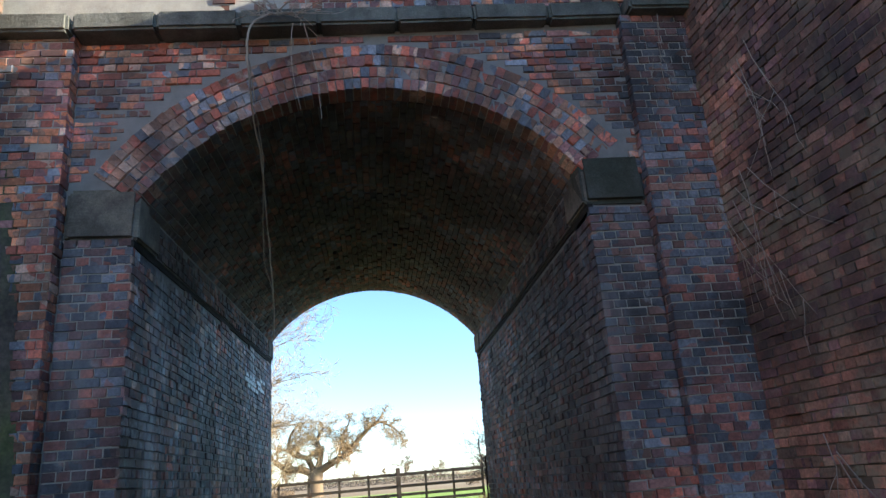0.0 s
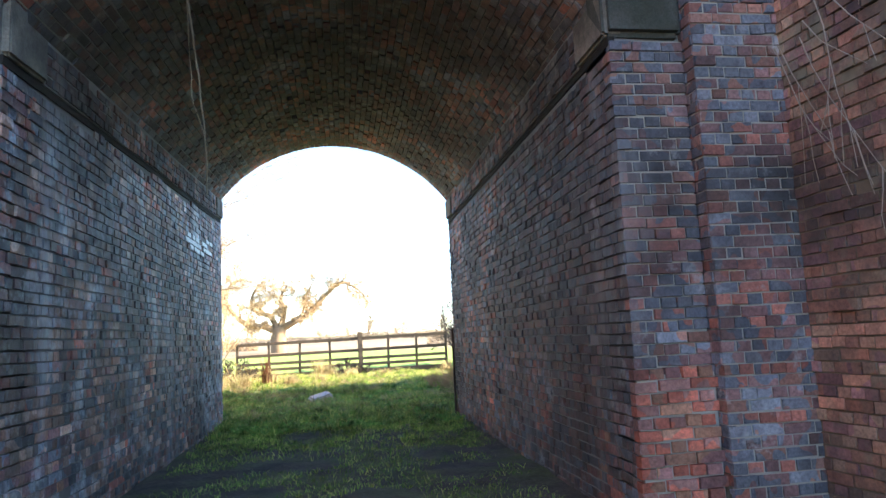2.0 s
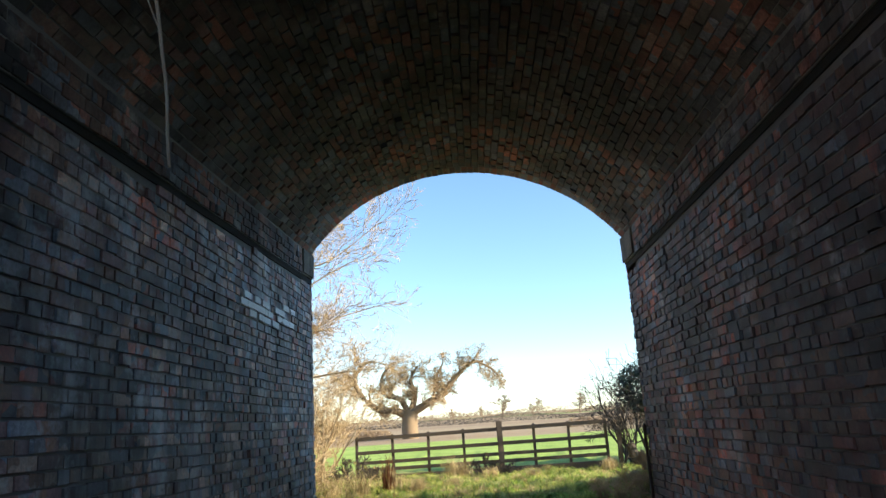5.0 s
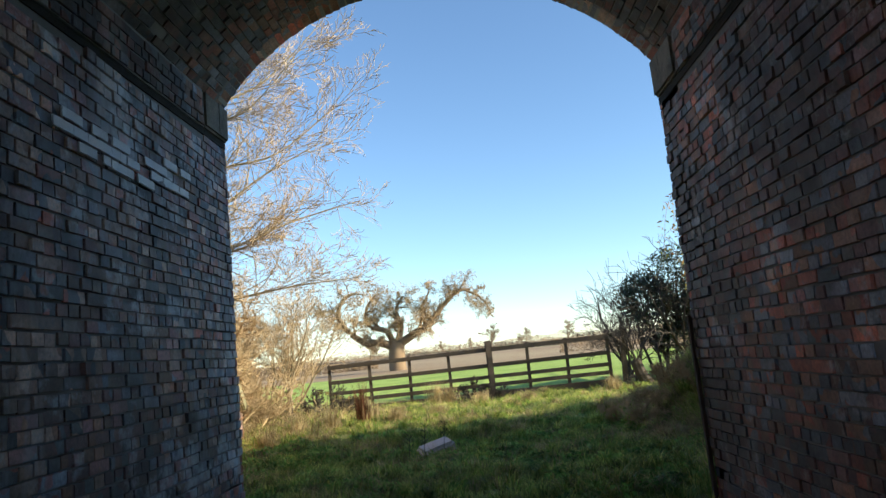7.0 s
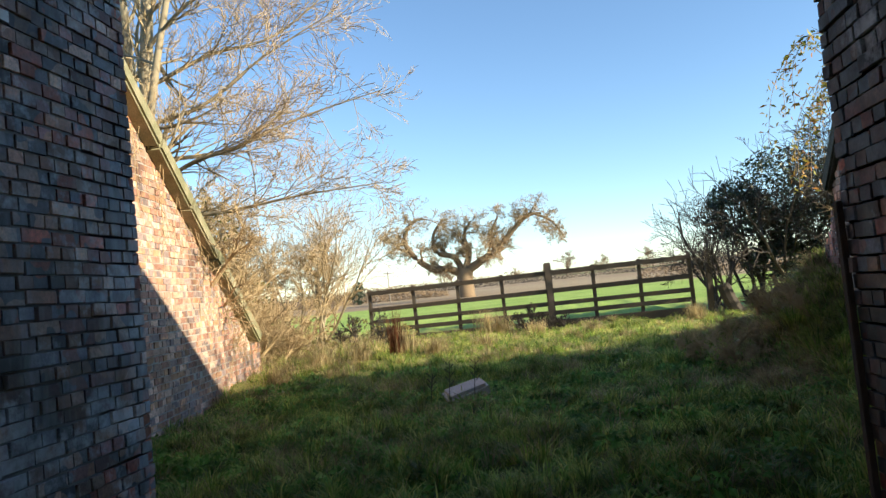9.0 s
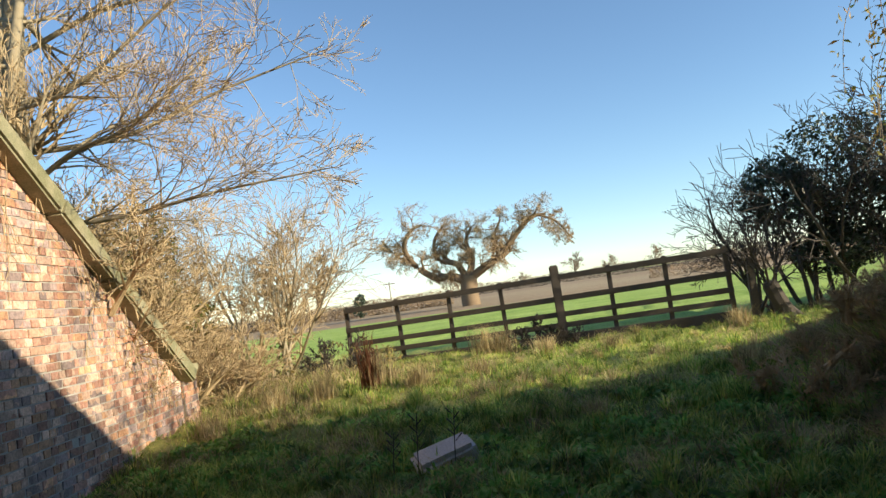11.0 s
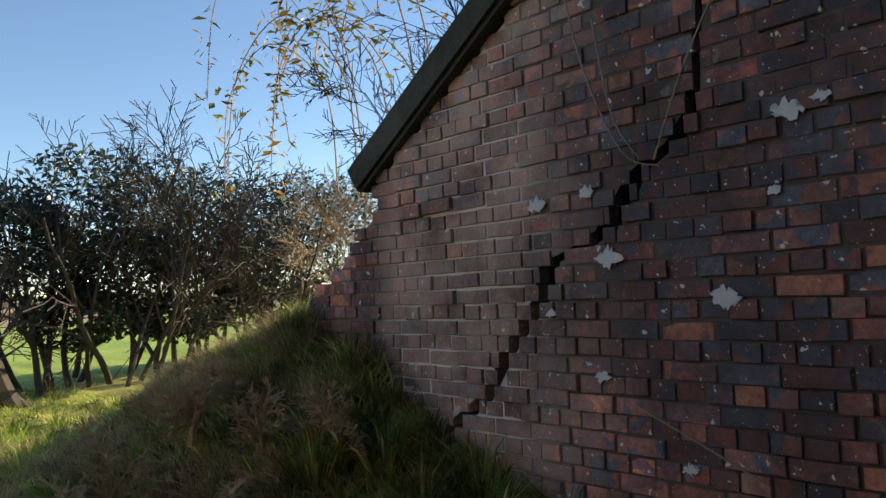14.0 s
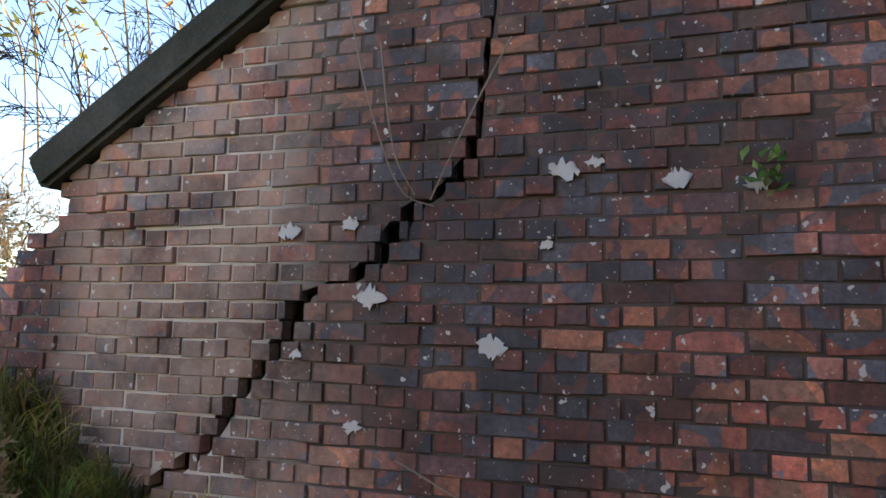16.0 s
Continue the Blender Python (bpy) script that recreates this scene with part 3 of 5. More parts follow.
# ---- near facade ----
facade = tagged(new("facade_near", arch_plate("facade_near", near_y, 0.034, 0.12, 0.47, None, 5.2, M_MORTAR)), "red and blue brick spandrel with eroded courses", "facade", kind="structure")
spots = [(u, v, w) for u, v, w in bond(-2.6, 2.6, 3.55, 5.12, rng) if not below_ring(u - w * 0.4, v - 0.03) and not below_ring(u + w * 0.4, v - 0.03) and abs(u) < 2.6 and not (abs(u) < 2.55 and v < 3.7 and abs(u) < 2.5)]
lay_bricks(facade, spots, lambda u, v: (u, near_y(u) + 0.004, v), M_FACE, lambda u, v: True, 31, 0.010, 0.13, 0.02)
far_face = tagged(new("facade_far", arch_plate("facade_far", far_y, -0.016, -0.12, 0.36, None, 5.2, M_MORTAR)), "brick spandrel above the far arch mouth", "facade", kind="structure")
lay_bricks(far_face, [(-u, v, w) for u, v, w in bond(-3.1, 3.1, 3.55, 5.12, rng) if not below_ring(u, v - 0.03) and abs(u) > 2.2 or v > 5.05], lambda u, v: (-u, far_y(-u), v), M_FACE, None, 32, 0.006, 0.1)


# piers under the imposts, set back between the passage and the pilaster
def pier(name, x0, x1, yf, sign, ztop, material, seed, label, side_x, singles=True):
    """A brick pier; sign 1 faces -y, -1 faces +y."""
    xa, xb = min(x0, x1), max(x0, x1)
    ob = tagged(new(name, prism(name, [(xa + 0.014, yf + sign * 0.014, -0.7), (xb - 0.014, yf + sign * 0.014, -0.7), (xb - 0.014, yf + sign * 0.5, -0.7), (xa + 0.014, yf + sign * 0.5, -0.7)], (0, 0, ztop + 0.7), M_MORTAR)), label, "pier", kind="structure")
    rng = random.Random(seed)
    face = (lambda u, v: (u, yf, v)) if sign > 0 else (lambda u, v: (-u, yf, v))
    spots = bond(xa, xb, -0.4, ztop, rng)
    if sign < 0:
        spots = [(-u, v, w) for u, v, w in spots]
    lay_bricks(ob, spots, face, material, (lambda u, v: v > 0.2) if singles else None, seed, 0.006, 0.07, 0.006)
    for sx in side_x:
        # the flank that shows beside the face
        fl = (lambda u, v: (xa, -u, v)) if sx < 0 else (lambda u, v: (xb, u, v))
        s2 = [((-(u) if sx < 0 else u), v, w) for u, v, w in bond(min(yf, yf + sign * 0.24) + 0.01, max(yf, yf + sign * 0.24), -0.4, ztop, rng)]
        lay_bricks(ob, s2, fl, material, None, seed + 50, 0.006, 0.06, 0.0)
    return ob


M_PIER = brick_material("brick_pier", [(0.13, 0.135, 0.16), PURPLE, (0.32, 0.12, 0.09), (0.11, 0.115, 0.14), (0.20, 0.11, 0.105), (0.15, 0.155, 0.18), (0.26, 0.13, 0.10)], 0.45, 0.3)
pier("pier_near_right", HALF, 2.56, R_NEAR - 0.002, 1, 3.24, M_PIER, 41, "blue and red brick pier with a crumbling foot", ())
pier("pier_near_left", -2.58, -HALF, L_NEAR - 0.002, 1, 3.11, M_PIER, 42, "blue and red brick pier under a worn impost stone", ())
pier("pier_far_right", HALF, 3.05, R_FAR + 0.002, -1, 5.1, M_FACE, 43, "brick pier at the far mouth", (), False)
pier("pier_far_left", -3.2, -HALF, L_FAR + 0.002, -1, 5.1, M_FACE, 44, "brick pier at the far mouth", (), False)
pier("pilaster_near_right", 2.56, 3.26, R_NEAR - 0.13, 1, 5.18, M_PIER, 45, "tall brick pilaster with broken corner bricks", (-1,))
pier("pilaster_near_left", -3.5, -2.6, L_NEAR - 0.13, 1, 5.08, M_FACE, 46, "tall red brick pilaster catching low sun", (1,))
# crumbled foot of the near right pier, standing proud
foot = tagged(new("pier_foot", prism("pier_foot", [(2.0, -0.03, -0.6), (2.55, -0.03, -0.6), (2.55, 0.0, -0.6), (2.0, 0.0, -0.6)], (0, 0, 1.5), M_MORTAR)), "rough red brick foot of the pier", "pier", kind="structure")
M_FOOT = brick_material("brick_foot", [RED, (0.34, 0.13, 0.10), PURPLE, BROWN, RED, (0.28, 0.14, 0.12)], 0.45, 0.3)
lay_bricks(foot, bond(1.97, 2.57, -0.4, 0.94, rng), lambda u, v: (u, -0.045, v), M_FOOT, lambda u, v: True, 47, 0.014, 0.08, 0.02)


def impost(name, x0, x1, y, z0, z1, seed, mat_here):
    ob = tagged(new(name, worn_box(name, (abs(x1 - x0), 0.32, z1 - z0), mat_here, 0.016, seed)), "weathered sandstone impost block carrying the arch", "impost stone", kind="structure")
    ob.matrix_world = pose((x0 + x1) / 2, y + 0.13, (z0 + z1) / 2)


impost("impost_near_left", -2.59, -1.965, L_NEAR, 3.13, 3.62, 3, M_STONE)
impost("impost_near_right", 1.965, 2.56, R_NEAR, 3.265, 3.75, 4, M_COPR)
impost("impost_far_left", -2.6, -1.965, L_FAR - 0.26, 3.465, 3.83, 5, M_STONE)
impost("impost_far_right", 1.965, 2.6, R_FAR - 0.26, 3.265, 3.62, 6, M_STONE)


# string course and parapet
def string_course(name, runs, label):
    root = tagged(new(name), label, "string course", kind="structure")
    k = 0
    for xa, xb, y, z0, z1 in runs:
        n = max(1, round((xb - xa) / 0.75))
        for i in range(n):
            a0, a1 = xa + (xb - xa) * i / n, xa + (xb - xa) * (i + 1) / n
            ob = new("string_stone", worn_box("string_stone", (a1 - a0 - 0.006, 0.34, 0.19), M_STRING, 0.008, k))
            ob.parent = root
            f = (i + 0.5) / n
            ob.matrix_basis = pose((a0 + a1) / 2, y + 0.06, z0 + (z1 - z0) * f, 0, -math.degrees(math.atan2(z1 - z0, xb - xa)), 0)
            k += 1


string_course("string_course_near", [(-3.6, -2.62, L_NEAR - 0.16, 5.17, 5.18), (-2.6, 2.6, -0.02, 5.2, 5.29), (2.62, 3.3, R_NEAR - 0.16, 5.29, 5.3)], "dark mossy stone string course in jointed lengths")
string_course("string_course_far", [(-3.3, 3.2, 8.0, 5.3, 5.3)], "stone string course over the far arch")
parapet = tagged(new("parapet_near", prism("parapet_near", [(-3.6, 0.13, 5.3), (3.3, 0.03, 5.3), (3.3, 0.4, 5.3), (-3.6, 0.5, 5.3)], (0, 0, 0.95), M_MORTAR)), "brick parapet wall above the string course", "parapet", kind="structure")
lay_bricks(parapet, bond(-3.6, 3.3, 5.3, 6.22, rng), lambda u, v: (u, near_y(u) + 0.01, v), M_FACE, None, 51, 0.006, 0.06)
parapet_far = tagged(new("parapet_far", prism("parapet_far", [(-3.5, 8.0, 5.38), (3.3, 7.2, 5.38), (3.3, 7.55, 5.38), (-3.5, 8.35, 5.38)], (0, 0, 0.9), M_MORTAR)), "brick parapet wall above the far arch", "parapet", kind="structure")

lay_bricks(parapet_far, [(-u, v, w) for u, v, w in bond(-3.3, 3.4, 5.38, 6.26, rng)], lambda u, v: (-u, 7.56 + (3.3 + u) * 0.1176, v), M_FACE, None, 52, 0.006, 0.06)

# ---- wing walls ----
CRACK_V = (0.05, 0.42, 0.56, 0.68, 0.79, 0.91, 1.04, 1.18, 1.33, 1.38, 1.45, 1.55, 1.68, 1.77, 1.87, 2.06, 2.5, 3.0)
CRACK_U = (12.22, 12.14, 12.03, 11.86, 11.74, 11.70, 11.58, 11.46, 11.42, 11.25, 11.11, 11.04, 10.94, 10.78, 10.71, 10.68, 10.62, 10.6)


def crack_at(v):
    return float(np.interp(v, CRACK_V, CRACK_U))


def crack_gap(v):
    return float(np.interp(v, (0.1, 0.5, 1.0, 1.4, 1.75, 2.1, 3.0), (0.04, 0.075, 0.06, 0.075, 0.055, 0.02, 0.0)))


def right_face(u, v):
    """The shaded wing; u runs against y so that the face looks to -x."""
    return Vector((wing_right(-u) + 0.03 * (v - 1.5), -u, v))


def right_top(y):
    if y <= 12.63:
        return top_right(y)
    return float(np.interp(y, (12.63, 12.68, 12.9, 13.09, 13.67, 13.9), (1.75, 1.62, 1.48, 1.33, 1.0, 0.9)))


push = (0.42, 0.07, 0)
crack = [(crack_at(v), v) for v in CRACK_V]
side_a = [(7.78, -0.6), (7.78, top_right(7.78)), (10.6, top_right(10.6))] + [(u - crack_gap(v) * 0.85, v) for u, v in crack[::-1]] + [(12.22, -0.6)]
side_b = [(12.24, -0.6)] + [(u + crack_gap(v) * 0.85, v) for u, v in crack] + [(10.61, top_right(10.61)), (12.63, top_right(12.63)), (12.64, 1.7), (12.9, 1.48), (13.09, 1.33), (13.67, 1.0), (13.9, 0.9), (13.9, -0.6)]
inset = Vector((0.0105, 0, 0))
wing_r = tagged(new("wing_wall_right", prism("wing_wall_right", [right_face(-y, z) + inset for y, z in side_a], push, M_MORTAR_W)), "red and blue brick wing wall split by a stepped crack", "wall", kind="structure")
part("broken_end", prism("broken_end", [right_face(-y, z) + inset for y, z in side_b], push, M_MORTAR_W), wing_r)
# Slab behind the crack, coloured near-black for the shade in there.
part("dark_core", prism("dark_core", [right_face(-y, z) + Vector((0.36, 0, 0)) for y, z in ((10.2, -0.5), (10.2, 3.0), (12.3, 1.9), (12.5, -0.5))], (0.1, 0.016, 0), M_GAP_SHADE), wing_r)
spots = []
for u, v, w in bond(7.8, 13.85, -0.35, 4.9, random.Random(3)):
    if v - 0.05 > right_top(u):
        continue
    c, g = crack_at(v) + random.Random(int(v * 1000)).uniform(-0.02, 0.02), crack_gap(v) * 0.75
    a0, a1 = u - w / 2, u + w / 2
    if g > 0.004 and a0 < c + g / 2 and a1 > c - g / 2:
        for b0, b1 in ((a0, min(a1, c - g / 2)), (max(a0, c + g / 2), a1)):
            if b1 - b0 > 0.035:
                spots.append((-(b0 + b1) / 2, v, b1 - b0))
        continue
    spots.append((-u, v, w))
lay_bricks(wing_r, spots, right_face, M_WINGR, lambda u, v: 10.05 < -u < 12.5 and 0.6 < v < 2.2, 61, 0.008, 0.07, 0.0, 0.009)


def left_face(u, v):
    return Vector((-wing_left(u), u, v))


wing_l = tagged(new("wing_wall_left", prism("wing_wall_left", [left_face(y, z) - inset for y, z in ((8.3, -0.6), (8.3, top_left(8.3)), (14.95, 0.62), (14.95, -0.6))], (-0.42, 0.06, 0), M_MORTAR)), "red brick wing wall with smooth courses, sunlight put into its pale colour", "wall", kind="structure")
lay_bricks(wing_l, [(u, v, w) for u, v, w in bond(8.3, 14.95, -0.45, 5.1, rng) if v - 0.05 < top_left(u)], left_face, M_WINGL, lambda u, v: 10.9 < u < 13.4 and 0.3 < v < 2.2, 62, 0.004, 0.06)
end_pier = tagged(new("wing_end_pier", prism("wing_end_pier", [left_face(y, z) + Vector((0.03, 0, 0)) for y, z in ((14.96, -0.6), (14.96, 0.72), (15.42, 0.72), (15.42, -0.6))], (-0.46, 0.05, 0), M_MORTAR)), "low brick pier ending the wing wall", "pier", kind="structure")
lay_bricks(end_pier, bond(14.96, 15.42, -0.45, 0.7, rng), lambda u, v: left_face(u, v) + Vector((0.045, 0, 0)), M_WINGL, lambda u, v: True, 65, 0.006, 0.06)
cap = part("pier_cap", worn_box("pier_cap", (0.5, 0.5, 0.1), M_COPL, 0.012, 9), end_pier)
cap.matrix_basis = pose(-4.5, 15.2, 0.77)
for side, name, seed in ((1, "wing_wall_near_right", 63), (-1, "wing_wall_near_left", 64)):
    # The height up to 7.2 is added out of view, as a sun block.
    pts = [(side * (wing_near(y) + 0.014), y, z) for y, z in ((-0.1, -0.7), (-0.1, 7.2), (-2.6, 7.2), (-8.5, 2.78), (-8.5, -0.7))]
    ob = tagged(new(name, prism(name, pts, (side * 0.42, 0.04, 0), M_MORTAR_N)), "damp brown brick wing wall streaked with moss", "wall", kind="structure")
    spots = [(u, v, w) for u, v, w in bond(-8.4, -0.1, -0.4, 7.2, rng) if v < top_near(u - w / 2) - 0.03]
    if side > 0:
        lay_bricks(ob, [(-u, v, w) for u, v, w in spots], lambda u, v: (wing_near(-u), -u, v), M_NEARWING, lambda u, v: 0.2 < u < 2.6 and 0.6 < v < 2.2, seed, 0.008, 0.06, 0.008)
    else:
        lay_bricks(ob, spots, lambda u, v: (-wing_near(u), u, v), M_NEARWING, None, seed, 0.007, 0.06)


def coping(parent, where, y0, y1, step, material, slope_sign, overhang):
    """Sloping coping stones along a wing wall's top."""
    y, k = y0, 0
    while y < y1 - 0.2:
        ln = min(step * random.Random(k).uniform(0.85, 1.15), y1 - y)
        pa, pb = where(y), where(y + ln)
        d = pb - pa
        m = Matrix.LocRotScale(None, d.to_track_quat('Y', 'Z'), None)
        m.translation = (pa + pb) / 2 + m.to_3x3() @ Vector((0, 0, 0.10))
        ob = new("coping_stone", worn_box("coping_stone", (0.52, d.length - 0.008, 0.19), material, 0.012, k))
        ob.parent = parent
        ob.matrix_basis = m
        y += ln
        k += 1


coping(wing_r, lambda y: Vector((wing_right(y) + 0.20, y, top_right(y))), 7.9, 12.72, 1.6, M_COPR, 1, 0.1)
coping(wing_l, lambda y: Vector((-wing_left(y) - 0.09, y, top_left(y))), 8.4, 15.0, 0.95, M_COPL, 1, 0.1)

# lime patches on the shaded wing
for k, (y, z, s) in enumerate([(10.62, 1.15, 0.085), (11.2, 1.62, 0.06), (11.47, 1.6, 0.075), (10.36, 1.80, 0.085), (10.42, 1.52, 0.04), (10.25, 1.82, 0.05), (11.16, 0.83, 0.06), (11.1, 1.33, 0.1), (9.97, 1.75, 0.075), (9.72, 1.72, 0.07), (11.42, 1.10, 0.05), (10.8, 0.5, 0.05)]):
    r = random.Random(k)
    ring = [right_face(-y + math.cos(a) * s * r.uniform(0.3, 0.8), z + math.sin(a) * s * 0.6 * r.uniform(0.2, 1.0)) + Vector((-0.011, 0, 0)) for a in [2 * math.pi * i / 31 for i in range(31)]]
    part("lime_patch", prism("lime_patch", ring, (0.012, 0, 0), M_LICHEN), wing_r, "flaking white lime splash")
# bright lime-washed bricks near the far end of the underpass
r = random.Random(9)
for k in range(44):
    y = r.uniform(5.4, 7.4)
    z = 2.76 + (y - 6.6) * 0.07 + r.choice((-0.084, 0, 0, 0.084)) - 0.03
    z = -0.4 + round((z + 0.4) / COURSE) * COURSE + COURSE / 2
    ob = part("lime_patch", worn_box("lime_patch", (0.012, r.choice((0.09, 0.12, 0.19)), 0.062), M_GLAZE, 0.004, k), wall_left, "white lime-stained brick face")
    ob.matrix_basis = pose(-HALF + 0.010, y, z)
guard = tagged(new("corner_strip", worn_box("corner_strip", (0.03, 0.05, 1.55), M_IRON, 0.004, 2)), "rusty iron strip fixed to the wall corner", "iron strip")
guard.matrix_world = pose(HALF - 0.02, R_FAR + 0.0, 0.6)

# ---- fence ----
POSTS = [(-3.4, 19.65), (-2.35, 19.5), (-1.35, 19.36), (-0.36, 19.22), (0.64, 19.08), (1.55, 18.95), (2.47, 18.82), (3.44, 18.68)]


def rail_height(x):
    return 1.285 + (x + 3.4) * 0.0135


fence = tagged(new("field_fence"), "weathered dark wooden post-and-rail field fence", "fence")
for i, (x, y) in enumerate(POSTS):
    big = i == 4
    z0, z1 = ground_height(x, y) - 0.25, rail_height(x) + (0.17 if big else 0.03)
    ob = part("post", worn_box("post", (0.15, 0.15, z1 - z0) if big else (0.075, 0.08, z1 - z0), M_FENCE, 0.006, i), fence)
    ob.matrix_basis = pose(x, y + (0.02 if big else 0.05), (z0 + z1) / 2, 0, random.Random(i).uniform(-1.2, 1.2), 0)
for a, b in ((POSTS[0], POSTS[4]), (POSTS[4], POSTS[7])):
    for k, (drop, h) in enumerate(((0.05, 0.10), (0.43, 0.095), (0.70, 0.09), (0.89, 0.09), (1.13, 0.17))):
        pa = Vector((a[0], a[1] - 0.015, rail_height(a[0]) - drop))
        pb = Vector((b[0], b[1] - 0.015, rail_height(b[0]) - drop))
        d = pb - pa
        ob = part("rail", worn_box("rail", (d.length + (0.06 if k < 4 else 0), 0.035, h), M_FENCE, 0.006, k), fence)
        m = Matrix.LocRotScale(None, d.to_track_quat('X', 'Z'), None)
        m.translation = (pa + pb) / 2
        ob.matrix_basis = m

# ---- stone block in the grass ----
block = tagged(new("stone_block", worn_box("stone_block", (0.5, 0.34, 0.24), M_BLOCK, 0.025, 4)), "pale fallen stone block lying tilted in grass", "stone")
block.matrix_world = pose(-0.46, 12.1, ground_height(-0.46, 12.1) + 0.06, 10, -14, 22)

# ---- trees and shrubs ----


def make_tree(name, limbs, split, bark, twig, label, category, trunk_names=("trunk", "crown"), thin=0.004):
    root = tagged(new(name), label, category)
    thick, fine = tree_meshes(limbs, split, thin)
    if trunk_names[0] == "stem":
        for level, pts, rad in limbs:
            if level == 0:
                sv, sf = [], []
                tube(sv, sf, pts, [max(r, thin) for r in rad], 6)
                part("stem", mesh_of("stem", sv, sf, bark), root)
    else:
        me = mesh_of(trunk_names[0], thick[0], thick[1], bark)
        me.shade_smooth()
        part(trunk_names[0], me, root)
    if fine[0]:
        part(trunk_names[1], mesh_of(trunk_names[1], fine[0], fine[1], twig), root, kind="stuff")
    return root


def bezier(points, n):
    """A smooth line through guide points."""
    pts = [Vector(p) for p in points]
    out = []
    for i in range(len(pts) - 1):
        p0, p1, p2, p3 = pts[max(i - 1, 0)], pts[i], pts[i + 1], pts[min(i + 2, len(pts) - 1)]
        for s in range(n):
            t = s / n
            out.append(0.5 * ((2 * p1) + (p2 - p0) * t + (2 * p0 - 5 * p1 + 4 * p2 - p3) * t * t + (3 * p1 - p0 - 3 * p2 + p3) * t ** 3))
    out.append(pts[-1])
    return out


def limb(rng, out, guide, r0, r1, kids, length, spec, level=0, rise=0.3, sideways=None):
    """A guided limb with grown branches along it."""
    pts = bezier(guide, 5)
    n = len(pts)
    rad = [r0 + (r1 - r0) * i / (n - 1) for i in range(n)]
    out.append((level, pts, rad))
    for c in range(kids):
        f = 0.15 + 0.85 * (c + rng.random()) / kids
        i = min(n - 2, int(f * (n - 1)))
        along = (pts[i + 1] - pts[i]).normalized()
        d = Vector((rng.gauss(0, 1), rng.gauss(0, 0.8), rng.gauss(rise, 0.7)))
        if sideways:
            d += Vector(sideways)
        d = (d.normalized() + along * 0.7).normalized()
        grow(rng, pts[i], d, length * rng.uniform(0.5, 1.2), max(rad[i] * 0.5, 0.006), 1, spec, out)


# tall bare tree behind the sunny wing wall: pale trunks, limbs fanning out over the wall
rng = random.Random(71)
spec = [(0, 0, 0, 0, 0), (5, 0.6, 0.7, 0.12, 0.06), (4, 0.6, 0.7, 0.14, 0.07), (2, 0.5, 0.7, 0.14, 0.06), (0, 0, 0, 0.12, 0.05)]
out = []
TX, TY = -4.6, 13.0
limb(rng, out, [(TX, TY, 1.0), (TX - 0.05, TY, 3.2), (TX + 0.1, TY + 0.1, 6.0), (TX + 0.2, TY + 0.2, 8.8), (TX + 0.3, TY + 0.2, 11.0)], 0.13, 0.03, 20, 1.3, spec, 0, 0.35, (0.4, 0, 0))
limb(rng, out, [(TX - 0.2, TY + 0.3, 1.0), (TX - 0.4, TY + 0.4, 4.0), (TX - 0.6, TY + 0.5, 7.5), (TX - 0.5, TY + 0.5, 10.0)], 0.11, 0.02, 18, 1.3, spec, 0, 0.35)
limb(rng, out, [(TX + 0.05, TY - 0.2, 1.6), (TX + 0.25, TY - 0.4, 3.6), (TX + 0.75, TY - 0.4, 5.8), (TX + 1.3, TY - 0.3, 8.2)], 0.08, 0.015, 18, 1.2, spec, 0, 0.35, (0.3, 0, 0))
for z0, reach, climb, dy in ((2.5, 3.1, 0.2, 0.5), (2.9, 2.3, 0.9, -0.3), (3.3, 3.1, 0.8, 0.9), (3.8, 2.7, 1.2, 0.1), (4.3, 2.9, 1.5, 0.6), (4.8, 2.6, 1.8, -0.3), (5.3, 2.8, 2.0, 0.4), (5.9, 2.5, 2.1, 0.8), (6.5, 2.5, 2.2, -0.1), (7.2, 2.3, 2.2, 0.4), (8.0, 2.1, 2.1, 0.1)):
    sag = rng.uniform(-0.12, 0.12)
    limb(rng, out, [(TX, TY, z0), (TX + reach * 0.3, TY + dy * 0.4, z0 + climb * 0.25 + sag), (TX + reach * 0.62, TY + dy * 0.8, z0 + climb * 0.5 - sag), (TX + reach, TY + dy, z0 + climb)], 0.036, 0.006, 17, 1.0, spec, 0, 0.15, (0.7, 0, 0))
make_tree("bare_tree", out, 2, M_BARK, M_TWIG, "tall leafless tree with pale sunlit branches", "tree", thin=0.0032)

# hawthorn scrub beyond the end of the sunny wing wall
shrub_spec = [(8, 0.6, 0.6, 0.10, 0.08), (7, 0.7, 0.55, 0.12, 0.03), (5, 0.7, 0.5, 0.14, 0.0), (0, 0, 0, 0.1, 0)]


def shrub(name, x, y, stems, height, bark, twig, seed, label, lean=(0, 0), thin=0.004, spread=0.45, girth=0.035):
    rng = random.Random(seed)
    out = []
    z = ground_height(x, y) - 0.1
    for s in range(stems):
        d = Vector((rng.gauss(lean[0], spread), rng.gauss(lean[1], spread), 1))
        grow(rng, Vector((x + rng.gauss(0, 0.25), y + rng.gauss(0, 0.25), z)), d, height * rng.uniform(0.6, 1.0), girth, 0, shrub_spec, out)
    return make_tree(name, out, 1, bark, twig, label, "shrub", ("stem", "twig_mass"), thin)


